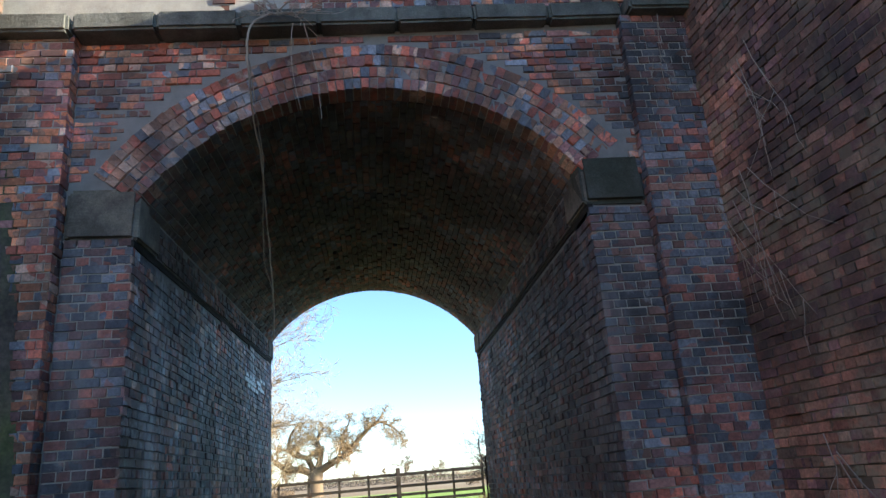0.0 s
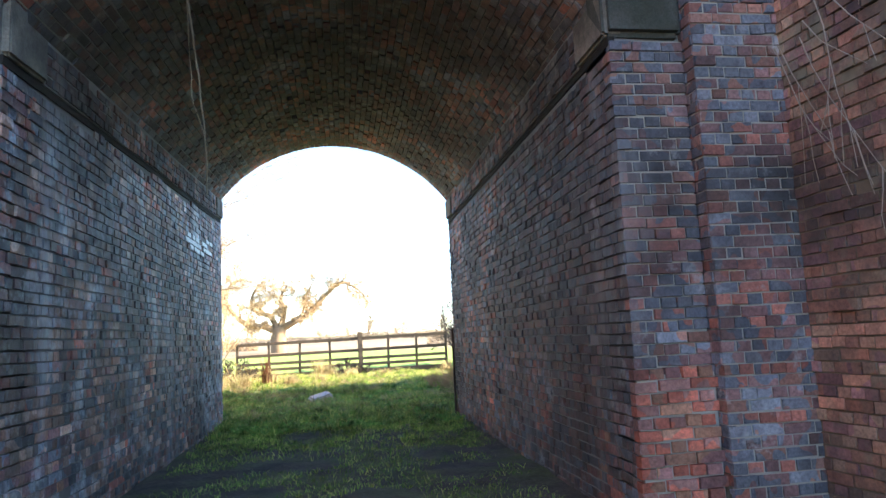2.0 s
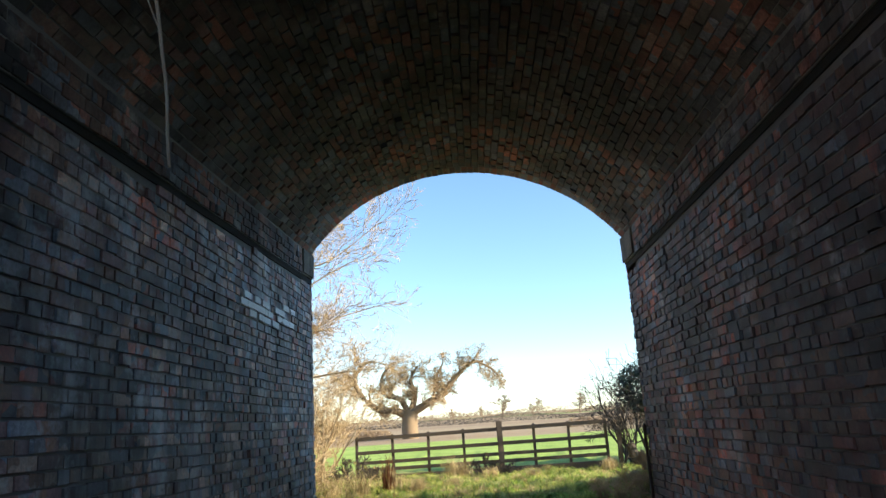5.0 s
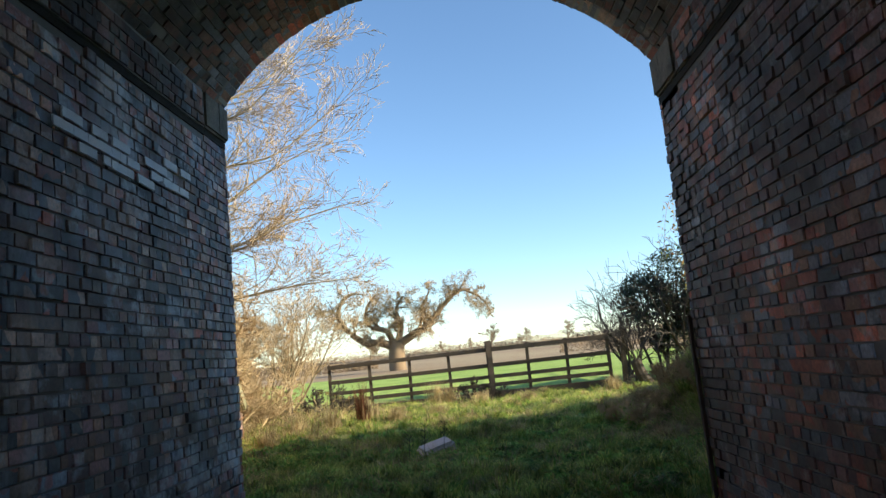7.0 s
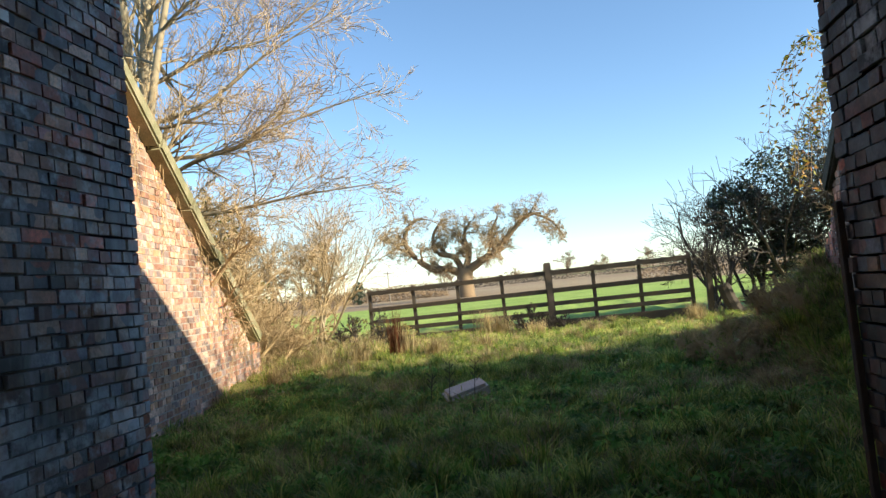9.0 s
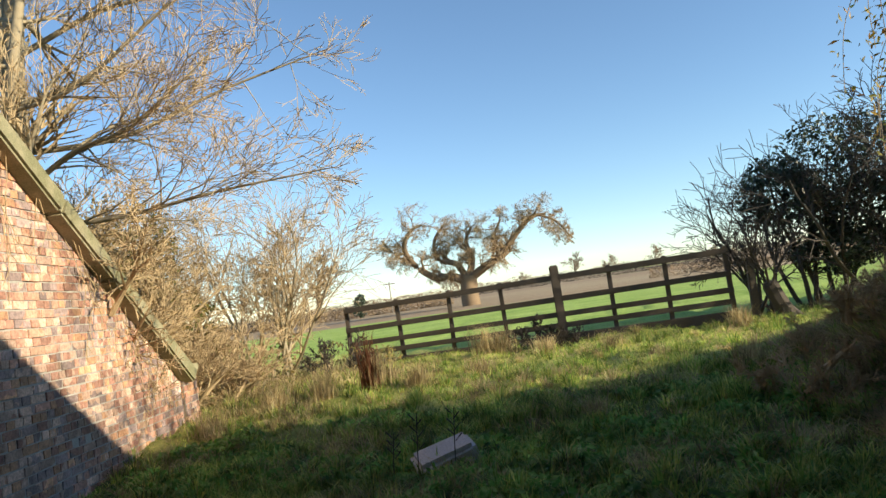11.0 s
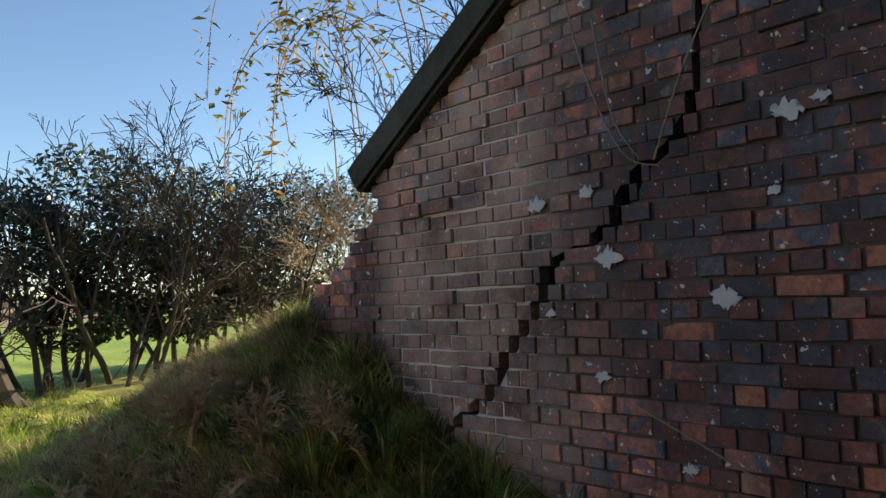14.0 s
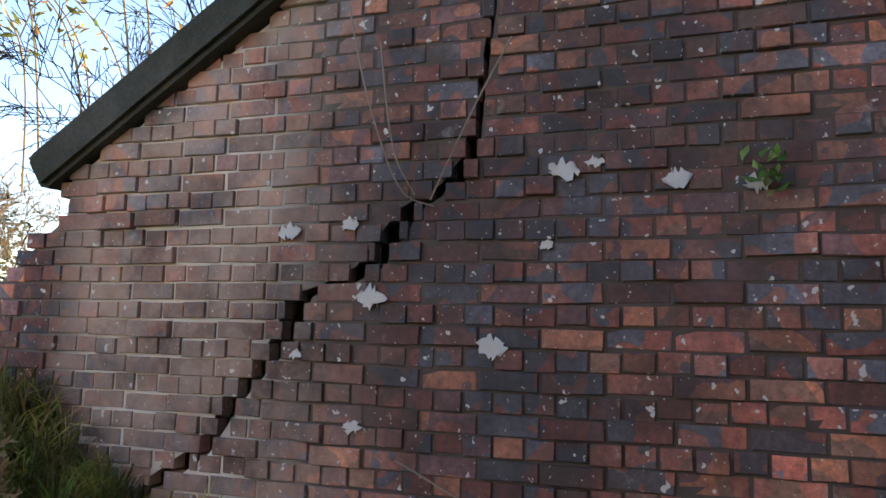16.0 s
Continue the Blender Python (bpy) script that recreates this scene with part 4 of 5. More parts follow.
shrub("hawthorn_shrub", -4.4, 18.0, 11, 3.1, M_BARK, M_TWIG, 81, "leafless hawthorn shrub in low winter sun", (0.25, 0))
shrub("hawthorn_shrub", -6.0, 17.0, 11, 3.3, M_BARK, M_TWIG, 82, "leafless hawthorn shrub in low winter sun", (0.1, 0))
shrub("hawthorn_shrub", -7.6, 19.5, 9, 3.4, M_BARK, M_TWIG, 83, "leafless hawthorn shrub in low winter sun")
shrub("bramble_thicket", -4.9, 15.8, 16, 1.8, M_TWIG, M_TWIG, 84, "dry brown bramble thicket beside the wall end", (0.2, 0), 0.004, 0.7)
shrub("bramble_thicket", -4.9, 14.2, 16, 1.7, M_TWIG, M_TWIG, 85, "dry brown bramble thicket on the wall top", (0.1, 0), 0.004, 0.7)
shrub("bramble_thicket", -4.75, 13.3, 16, 1.6, M_TWIG, M_TWIG, 87, "dry brown bramble thicket on the wall top", (0.1, 0), 0.004, 0.7)
shrub("bramble_thicket", -4.5, 16.6, 16, 1.2, M_TWIG, M_TWIG, 86, "dry brown bramble thicket beside the wall end", (0.1, 0), 0.004, 0.8)


def ivy_clump(name, centres, count, size, material, label, seed, category="ivy"):
    rng = random.Random(seed)
    verts, faces = [], []
    spots = []
    for _ in range(count):
        x, y, z, rx, rz = rng.choice(centres)
        d = Vector((rng.gauss(0, 1), rng.gauss(0, 1), rng.gauss(0, 1))).normalized() * rng.uniform(0.35, 1.0) ** 0.5
        spots.append(Vector((x + d.x * rx, y + d.y * rx, z + d.z * rz)))
    spots = [p for p in spots if noise.noise(p * 2.2) > -0.12]
    leaves(rng, spots, size, verts, faces)
    return tagged(new(name, mesh_of(name, verts, faces, material)), label, category, kind="stuff")


ivy_clump("ivy", [(-5.6, 16.2, 2.2, 0.8, 1.0), (-5.3, 15.4, 1.9, 0.7, 0.8), (-6.0, 16.8, 2.6, 0.9, 1.0), (-5.2, 16.4, 1.3, 0.8, 0.7), (-5.0, 12.9, 2.6, 0.6, 0.7), (-4.9, 13.6, 2.2, 0.55, 0.7), (-4.95, 14.4, 1.8, 0.6, 0.7)], 13000, 0.042, M_IVY, "yellow-green ivy climbing through the scrub", 91)

# dark evergreen hedge to the right of the fence
hedge = tagged(new("evergreen_bush"), "dark glossy evergreen bush against the light", "bush")
rng = random.Random(101)
out = []
for s in range(26):
    x = rng.uniform(4.2, 10.0)
    y = 19.3 + rng.gauss(0, 0.5) + (x - 4) * 0.05
    grow(rng, Vector((x, y, ground_height(x, y) - 0.1)), Vector((rng.gauss(-0.1, 0.3), rng.gauss(0, 0.2), 1)), rng.uniform(2.0, 3.0), 0.045, 0, [(5, 0.6, 0.6, 0.12, 0.05), (5, 0.7, 0.5, 0.12, 0.0), (0, 0, 0, 0.1, 0)], out)
thick, fine = tree_meshes(out, 1, 0.006)
for level, pts, rad in out:
    if level == 0:
        sv, sf = [], []
        tube(sv, sf, pts, [max(r, 0.006) for r in rad], 6)
        part("stem", mesh_of("stem", sv, sf, M_DARKBARK), hedge)
part("twig_mass", mesh_of("twig_mass", fine[0], fine[1], M_DARKBARK), hedge, kind="stuff")
verts, faces, spots = [], [], []
lumps = [(4.7, 19.4, 2.1, 0.75, 0.8), (5.5, 19.4, 2.5, 0.9, 0.95), (6.5, 19.5, 2.5, 1.0, 1.0), (7.5, 19.6, 2.4, 1.0, 1.0), (8.6, 19.6, 2.4, 1.0, 1.0), (9.7, 19.7, 2.5, 1.0, 1.1), (10.8, 19.7, 2.4, 1.1, 1.1), (6.0, 19.3, 1.7, 0.9, 0.6), (8.0, 19.4, 1.7, 1.2, 0.6), (5.4, 19.4, 1.15, 0.8, 0.5), (6.9, 19.4, 1.1, 0.9, 0.5), (8.6, 19.5, 1.15, 1.0, 0.55), (10.2, 19.6, 1.2, 1.0, 0.6)]
for _ in range(34000):
    x, y, z, rx, rz = rng.choice(lumps)
    d = Vector((rng.gauss(0, 1), rng.gauss(0, 1), rng.gauss(0, 1))).normalized() * rng.uniform(0.2, 1.0) ** 0.45
    p = Vector((x + d.x * rx, y + d.y * rx * 0.8, z + d.z * rz))
    if noise.noise(p * 1.7) > -0.28 + 0.16 * (1.5 - min(p.z, 1.5)):
        spots.append(p)
leaves(rng, spots, 0.055, verts, faces)
part("foliage", mesh_of("foliage", verts, faces, M_LEAF), hedge, kind="stuff")
shrub("bare_shrub", 4.1, 19.2, 6, 2.6, M_DARKBARK, M_DARKBARK, 102, "grey leafless shrub beside the fence end", (-0.15, 0), 0.005)
shrub("bare_shrub", 5.6, 18.9, 5, 3.1, M_DARKBARK, M_DARKBARK, 103, "tall leafless twigs rising through the evergreen", (0, 0), 0.005, 0.25)
shrub("bare_shrub", 7.6, 18.6, 5, 3.2, M_DARKBARK, M_DARKBARK, 104, "tall leafless twigs rising through the evergreen", (0, 0), 0.005, 0.25)
stump = tagged(new("tree_stump"), "dark leaning rotten tree stump", "stump")
sv, sf = [], []
tube(sv, sf, bezier([(4.35, 18.5, 0.0), (4.15, 18.5, 0.25), (4.02, 18.5, 0.6), (3.98, 18.5, 0.75)], 4), [0.17, 0.16, 0.15, 0.145, 0.14, 0.14, 0.135, 0.13, 0.13, 0.13, 0.12, 0.10, 0.02], 9)
part("stump_wood", mesh_of("stump_wood", sv, sf, M_DARKBARK), stump)
post2 = tagged(new("gate_post", worn_box("gate_post", (0.12, 0.12, 1.1), M_FENCE, 0.01, 3)), "short grey wooden post beside the fence", "post")
post2.matrix_world = pose(3.75, 18.6, 0.62, 0, 2, 0)

# thicket and arching bramble above the cracked wing wall
shrub("bare_thicket", 5.0, 13.0, 8, 2.0, M_DARKBARK, M_DARKBARK, 111, "bare briar thicket above the cracked wall", (0.1, 0), 0.0025, 0.5, 0.014)
shrub("bare_thicket", 5.2, 11.8, 7, 2.0, M_DARKBARK, M_DARKBARK, 112, "bare briar thicket above the cracked wall", (0, 0.1), 0.0025, 0.5, 0.014)
shrub("bare_thicket", 5.4, 14.2, 7, 1.7, M_DARKBARK, M_TWIG, 113, "bare briar thicket above the cracked wall", (0, 0.1), 0.0025, 0.6, 0.014)
briar = tagged(new("bramble"), "arching bramble stems with yellow autumn leaves", "bramble")
rng = random.Random(114)
sv, sf, lv, lf = [], [], [], []
for k in range(10):
    b = Vector((4.5 + rng.uniform(-0.2, 0.7), 12.6 + rng.uniform(-0.8, 1.2), 2.0))
    top = b + Vector((rng.uniform(-0.5, 0.1), rng.uniform(0.2, 0.9), rng.uniform(1.2, 2.0)))
    tip = top + Vector((rng.uniform(-0.7, -0.2), rng.uniform(0.0, 0.5), -rng.uniform(0.5, 1.5)))
    pts = bezier([b, (b + top) / 2 + Vector((0.15, -0.1, 0.25)), top, (top + tip) / 2 + Vector((-0.1, 0.1, 0.15)), tip], 6)
    tube(sv, sf, pts, [0.007 - 0.004 * i / len(pts) for i in range(len(pts))], 4)
    spots = []
    for p in pts[6:]:
        for _ in range(4):
            spots.append(p + Vector((rng.gauss(0, 0.05), rng.gauss(0, 0.05), rng.gauss(-0.02, 0.05))))
    leaves(rng, spots, 0.042, lv, lf)
part("cane_mass", mesh_of("cane_mass", sv, sf, M_TWIG), briar, kind="stuff")
part("leaves", mesh_of("leaves", lv, lf, M_YELLOW), briar, kind="stuff")

# the old oak in the field
rng = random.Random(121)
oak_spec = [(0, 0, 0, 0, 0), (8, 0.9, 0.72, 0.30, 0.0), (6, 0.95, 0.68, 0.34, 0.0), (4, 0.9, 0.65, 0.3, -0.02), (0, 0, 0, 0.25, 0)]
out = []
limb(rng, out, [(-5.4, 58, 0.2), (-5.45, 58, 1.2), (-5.4, 58, 2.1), (-5.3, 58, 2.7)], 0.72, 0.6, 0, 1.0, oak_spec)
limb(rng, out, [(-5.4, 58, 2.2), (-6.6, 58, 2.8), (-7.8, 58, 2.9), (-9.1, 58, 3.9), (-9.8, 57.8, 5.3), (-9.2, 57.6, 6.5), (-8.2, 57.6, 6.9)], 0.36, 0.10, 16, 1.5, oak_spec, 0, 0.3)
limb(rng, out, [(-9.3, 58, 4.2), (-10.6, 58, 5.0), (-11.4, 58, 6.2)], 0.14, 0.05, 8, 1.3, oak_spec, 0, 0.1)
limb(rng, out, [(-5.5, 58, 2.5), (-6.2, 58.4, 3.7), (-7.5, 58.5, 4.2), (-7.6, 58.6, 5.6), (-6.8, 58.6, 6.7)], 0.28, 0.08, 14, 1.5, oak_spec, 0, 0.3)
limb(rng, out, [(-5.3, 58, 2.6), (-4.9, 58.2, 4.0), (-5.2, 58.2, 5.2), (-4.6, 58.2, 6.3)], 0.3, 0.07, 13, 1.5, oak_spec, 0, 0.3)
limb(rng, out, [(-5.2, 58, 2.5), (-3.9, 57.8, 3.2), (-2.6, 57.8, 4.0), (-1.3, 57.8, 5.3), (-0.2, 57.8, 6.2), (0.9, 57.8, 6.3)], 0.36, 0.09, 16, 1.5, oak_spec, 0, 0.3)
limb(rng, out, [(-2.9, 57.8, 3.9), (-3.1, 57.6, 5.0), (-2.4, 57.6, 6.4)], 0.2, 0.06, 9, 1.4, oak_spec, 0, 0.3)
limb(rng, out, [(0.4, 57.8, 6.3), (1.6, 57.8, 5.6), (2.3, 57.8, 4.5)], 0.12, 0.05, 9, 1.2, oak_spec, 0, -0.2)
make_tree("oak_tree", out, 2, M_OAK, M_OAKTWIG, "gnarled leafless old oak in the field", "tree", thin=0.010)

# far hedges and trees
for k, (x0, x1, y, h) in enumerate([(-70, -9, 74, 1.3), (-60, 60, 128, 1.6), (-160, 170, 230, 3.0), (-300, 320, 420, 4.5), (8, 80, 62, 1.1)]):
    rng = random.Random(130 + k)
    verts, faces, spots = [], [], []
    for _ in range(16000):
        x = rng.uniform(x0, x1)
        yy = y + rng.gauss(0, h * 0.4) + (x * 0.05)
        hh = h * (0.6 + 0.6 * noise.noise(Vector((x * 0.08, k, 0))))
        spots.append(Vector((x, yy, ground_height(x, yy) + abs(rng.random()) * max(hh, 0.3))))
    leaves(rng, spots, h * 0.07, verts, faces)
    tagged(new("hedgerow", mesh_of("hedgerow", verts, faces, M_DARKBARK if k % 2 else M_OAK)), "brown winter hedgerow between fields", "hedge", kind="stuff")
far_spec = [(13, 0.75, 0.55, 0.08, 0.03), (8, 0.7, 0.6, 0.12, 0.02), (4, 0.7, 0.6, 0.12, 0.0), (0, 0, 0, 0.1, 0)]
rng = random.Random(140)
out = []
grow(rng, Vector((0, 0, -0.3)), Vector((0, 0, 1)), 7, 0.3, 0, far_spec, out)
far_tree = make_tree("far_tree", out, 2, M_OAK, M_OAK, "distant leafless hedgerow tree", "tree", thin=0.04)
far_tree["group"] = "far hedgerow trees"
spots = [(-24, 78), (-31, 84), (-45, 90), (-52, 120), (-20, 150), (-5, 160), (6, 170), (14, 180), (30, 210), (44, 200), (60, 220), (75, 210), (-80, 150), (-70, 200), (2, 240), (22, 260), (-30, 240), (95, 260), (120, 250)]
for i, (x, y) in enumerate(spots):
    s = rng.uniform(0.45, 0.9) * (1 if y < 140 else 0.8)
    m = Matrix.LocRotScale((x, y, ground_height(x, y)), Euler((0, 0, rng.uniform(0, 6))), (s * 1.2, s * 1.2, s))
    if i == 0:
        far_tree.matrix_basis = m
    else:
        copy = copy_thing(far_tree, Matrix.Identity(4))
        copy.matrix_basis = m
ivy_clump("far_conifer", [(-17.2, 70, 1.5, 0.7, 1.0), (-17.0, 70, 2.2, 0.55, 0.6), (-17.3, 70, 0.7, 0.3, 0.5)], 1600, 0.12, M_LEAF, "small dark green conifer beyond the fence", 150, "tree")
pole = tagged(new("utility_pole"), "thin pale pole standing in the field", "pole")
sv, sf = [], []
tube(sv, sf, [Vector((-13.2, 66, 0.3)), Vector((-13.2, 66, 3.4))], [0.06, 0.05], 6)
part("shaft", mesh_of("shaft", sv, sf, M_VINE), pole)
sv, sf = [], []
tube(sv, sf, [Vector((-13.7, 66, 3.2)), Vector((-12.7, 66, 3.2))], [0.04, 0.04], 5)
part("crossarm", mesh_of("crossarm", sv, sf, M_VINE), pole)

# ---- hanging vine and roots over the near arch ----
vine = tagged(new("hanging_vine"), "pale dead creeper hanging from the string course", "creeper")
for k, (guide, r0) in enumerate([([(-0.83, -0.2, 5.2), (-1.0, -0.24, 5.0), (-1.0, -0.16, 4.5), (-1.0, 0.6, 4.0), (-1.03, 1.28, 3.48), (-1.02, 1.5, 3.0), (-1.03, 1.64, 2.52)], 0.012), ([(-1.0, -0.2, 4.7), (-0.98, 0.5, 4.05), (-1.08, 1.2, 3.6), (-1.09, 1.35, 3.3), (-1.02, 1.5, 3.0)], 0.006), ([(-0.6, -0.2, 5.1), (-0.62, -0.22, 4.7), (-0.55, -0.2, 4.2)], 0.005), ([(-0.5, -0.2, 5.1), (-0.4, -0.22, 4.6), (-0.36, -0.2, 4.1)], 0.005)]):
    sv, sf = [], []
    pts = bezier(guide, 7)
    pts = [p + noise.noise_vector(p * 4) * 0.012 for p in pts]
    tube(sv, sf, pts, [r0 * (1 - 0.5 * i / len(pts)) for i in range(len(pts))], 5)
    part("stem", mesh_of("stem", sv, sf, M_VINE), vine)
rng = random.Random(161)
out = []
for _ in range(16):
    grow(rng, Vector((-0.75 + rng.gauss(0, 0.1), -0.16, 5.22)), Vector((rng.gauss(0.1, 0.8), -0.35, rng.gauss(0.5, 0.7))), rng.uniform(0.3, 0.75), 0.007, 1, [(0, 0, 0, 0, 0), (4, 0.6, 0.5, 0.15, -0.04), (0, 0, 0, 0.15, -0.05)], out)
thick, fine = tree_meshes(out, 9, 0.0025)
part("twig_mass", mesh_of("twig_mass", thick[0], thick[1], M_VINE), vine, kind="stuff")
for k, (p, d, ln) in enumerate([((3.05, -0.35, 3.1), (0.1, -0.3, -1), 1.2), ((3.15, -0.6, 3.2), (0.1, -0.5, -0.9), 1.3), ((3.2, -0.9, 1.0), (0.0, -0.6, -0.8), 0.8), ((2.9, -0.18, 5.1), (0, -0.05, -1), 0.6), ((3.2, -0.9, 4.2), (-0.05, -0.3, -1), 1.1)]):
    rng = random.Random(170 + k)
    out = []
    for _ in range(3):
        grow(rng, Vector(p) + Vector((rng.gauss(0, 0.02), rng.gauss(0, 0.1), rng.gauss(0, 0.1))), Vector(d), ln, 0.005, 1, [(0, 0, 0, 0, 0), (3, 0.5, 0.5, 0.12, -0.02), (0, 0, 0, 0.1, -0.03)], out)
    t1, _ = tree_meshes(out, 9, 0.0025)
    tagged(new("dead_creeper", mesh_of("dead_creeper", t1[0], t1[1], M_VINE)), "dry creeper stems trailing down the brickwork", "creeper")

# ---- grass ----


def blades(name, material, spots, height, width, seed, label, lean=0.4):
    rng = np.random.default_rng(seed)
    n = len(spots)
    p = np.array(spots)
    a = rng.uniform(0, 2 * np.pi, n)
    h = height * rng.uniform(0.45, 1.3, n)
    w = width * rng.uniform(0.6, 1.4, n)
    side = np.stack([np.cos(a), np.sin(a), 0 * a], 1) * w[:, None]
    tilt = np.stack([rng.normal(0, lean, n), rng.normal(0, lean, n), 0 * a], 1) * h[:, None]
    up = np.stack([0 * a, 0 * a, h], 1)
    v = np.stack([p - side, p + side, p + side * 0.7 + up * 0.55 + tilt * 0.4, p - side * 0.7 + up * 0.55 + tilt * 0.4, p + up * 0.9 + tilt * 1.1], 1).reshape(-1, 3)
    k = np.arange(n)[:, None] * 5
    quads = (k + [0, 1, 2, 3]).tolist()
    tris = (k + [3, 2, 4]).tolist()
    return tagged(new(name, mesh_of(name, v.tolist(), quads + tris, material)), label, "grass", kind="stuff")


def scatter(n, x0, x1, y0, y1, seed, keep):
    rng = random.Random(seed)
    out = []
    while len(out) < n:
        x, y = rng.uniform(x0, x1), rng.uniform(y0, y1)
        if keep(x, y, rng):
            out.append((x, y, ground_height(x, y) - 0.01))
    return out


def open_turf(x, y, rng):
    if y < 8.0:
        inside = abs(x) < 1.9
        return inside and rng.random() < smooth(3.0, 7.5, y) * smooth(-0.3, 0.3, noise.noise(Vector((x, y, 3))) + 0.1 + (y - 5) * 0.12)
    if x > 0:
        return x < wing_right(y) - 0.02 or y > 13.9
    return -x < wing_left(y) - 0.02 or y > 15.2


def rank_turf(x, y, rng):
    """Long grass: thins out towards the short, sunlit strip by the fence."""
    return open_turf(x, y, rng) and rng.random() > 0.85 * smooth(13.0, 14.4, y - 0.3 * x)


blades("grass", M_GRASS, scatter(120000, -4.6, 5.0, 3.5, 19.5, 1, lambda x, y, r: (rank_turf(x, y, r) or y > 13 and open_turf(x, y, r) and r.random() < 0.2) and (noise.noise(Vector((x * 3.5, y * 3.5, 60))) > -0.1 or r.random() < 0.2)), 0.075, 0.0045, 1, "short rough green grass", 0.55)
blades("grass_clumps", M_GRASS, scatter(17000, -4.4, 4.6, 7.0, 18.5, 2, lambda x, y, r: rank_turf(x, y, r) and noise.noise(Vector((x * 1.3, y * 1.3, 7))) > 0.22), 0.16, 0.006, 2, "tufts of longer green grass", 0.5)
blades("dry_grass", M_STRAW, scatter(12000, -4.8, 5.5, 8.0, 19.5, 3, lambda x, y, r: rank_turf(x, y, r) and noise.noise(Vector((x * 0.9, y * 0.9, 21))) > 0.12), 0.17, 0.003, 3, "bleached dead grass among the green", 0.7)
blades("bank_grass", M_STRAW, scatter(9000, 1.6, 4.6, 10.8, 15.5, 4, lambda x, y, r: open_turf(x, y, r) and x > wing_right(y) - 1.25), 0.17, 0.0045, 4, "dead grass matted over the bank", 1.1)
blades("bank_green", M_GRASS, scatter(3500, 2.2, 4.4, 9.0, 13.0, 5, lambda x, y, r: open_turf(x, y, r) and x > wing_right(y) - 0.6), 0.2, 0.006, 5, "lush grass at the foot of the wall", 0.55)
blades("bank_top_grass", M_STRAW, scatter(5000, 4.0, 6.5, 10.5, 17.0, 6, lambda x, y, r: x > wing_right(y) + 0.5), 0.3, 0.004, 6, "long dead grass on top of the bank", 0.6)
blades("foot_grass", M_GRASS, scatter(5000, 1.9, 3.5, -4.5, -0.1, 7, lambda x, y, r: x < wing_near(y) - 0.02 and x > 2.4 + 0.3 * noise.noise(Vector((x, y, 2)))), 0.12, 0.004, 7, "grass at the foot of the near wing wall", 0.5)
blades("mud_grass", M_GRASS, scatter(12000, -1.8, 1.8, -3.0, 7.5, 8, lambda x, y, r: noise.noise(Vector((x * 1.2, y * 1.2, 4))) > -0.05), 0.055, 0.004, 8, "sparse grass on trodden mud", 0.6)
blades("field_edge_grass", M_STRAW, scatter(6000, -8, -2.6, 14.5, 21, 9, lambda x, y, r: open_turf(x, y, r)), 0.3, 0.004, 9, "dry grass round the scrub", 0.5)

# Extra pale straw brightens the sunlit strip through colour.
blades("sunny_straw", M_STRAW, scatter(8000, -4.2, 3.8, 13.8, 18.6, 10, lambda x, y, r: open_turf(x, y, r) and noise.noise(Vector((x * 1.6, y * 1.6, 31))) > -0.1), 0.05, 0.004, 10, "short pale straw that adds sunlight to the sunny strip by its colour", 0.7)


def tussocks(name, material, centres, per, height, width, spread, seed, label):
    """Tufts whose blades fan outwards from the middle."""
    rng = np.random.default_rng(seed)
    c = np.repeat(np.array(centres), per, axis=0)
    n = len(c)
    size = np.repeat(rng.uniform(0.5, 1.35, len(centres)), per)
    a = rng.uniform(0, 2 * np.pi, n)
    r = rng.uniform(0, 1, n) ** 0.6
    out = np.stack([np.cos(a), np.sin(a), 0 * a], 1)
    side = np.stack([-np.sin(a), np.cos(a), 0 * a], 1) * (width * rng.uniform(0.6, 1.3, n))[:, None]
    h = (height * size * rng.uniform(0.6, 1.2, n) * (1.15 - 0.6 * r))[:, None]
    p = c + out * (r * spread * size * 0.5)[:, None]
    up = np.array([[0, 0, 1.0]])
    fan = out * (r * 0.9 + 0.15)[:, None] * h
    v = np.stack([p - side, p + side, p + side * 0.8 + up * h * 0.6 + fan * 0.45, p - side * 0.8 + up * h * 0.6 + fan * 0.45, p + up * h * 0.8 + fan * 1.3], 1).reshape(-1, 3)
    k = np.arange(n)[:, None] * 5
    return tagged(new(name, mesh_of(name, v.tolist(), (k + [0, 1, 2, 3]).tolist() + (k + [3, 2, 4]).tolist(), material)), label, "grass", kind="stuff")


tussocks("grass_tussocks", M_GRASS, scatter(1500, -4.3, 4.2, 6.5, 18.0, 11, rank_turf), 40, 0.19, 0.005, 0.16, 11, "rough green tussocks of meadow grass")
tussocks("straw_tussocks", M_STRAW, scatter(420, -4.3, 4.2, 8.0, 18.6, 12, lambda x, y, r: open_turf(x, y, r) and noise.noise(Vector((x * 0.7, y * 0.7, 40))) > -0.05), 40, 0.17, 0.0035, 0.15, 12, "bleached tussocks of dead grass")
tussocks("bank_tussocks", M_DEAD, scatter(330, 2.0, 4.6, 11.0, 15.0, 13, lambda x, y, r: open_turf(x, y, r) and x > wing_right(y) - 1.15), 44, 0.2, 0.003, 0.2, 13, "brown dead grass matted on the bank")
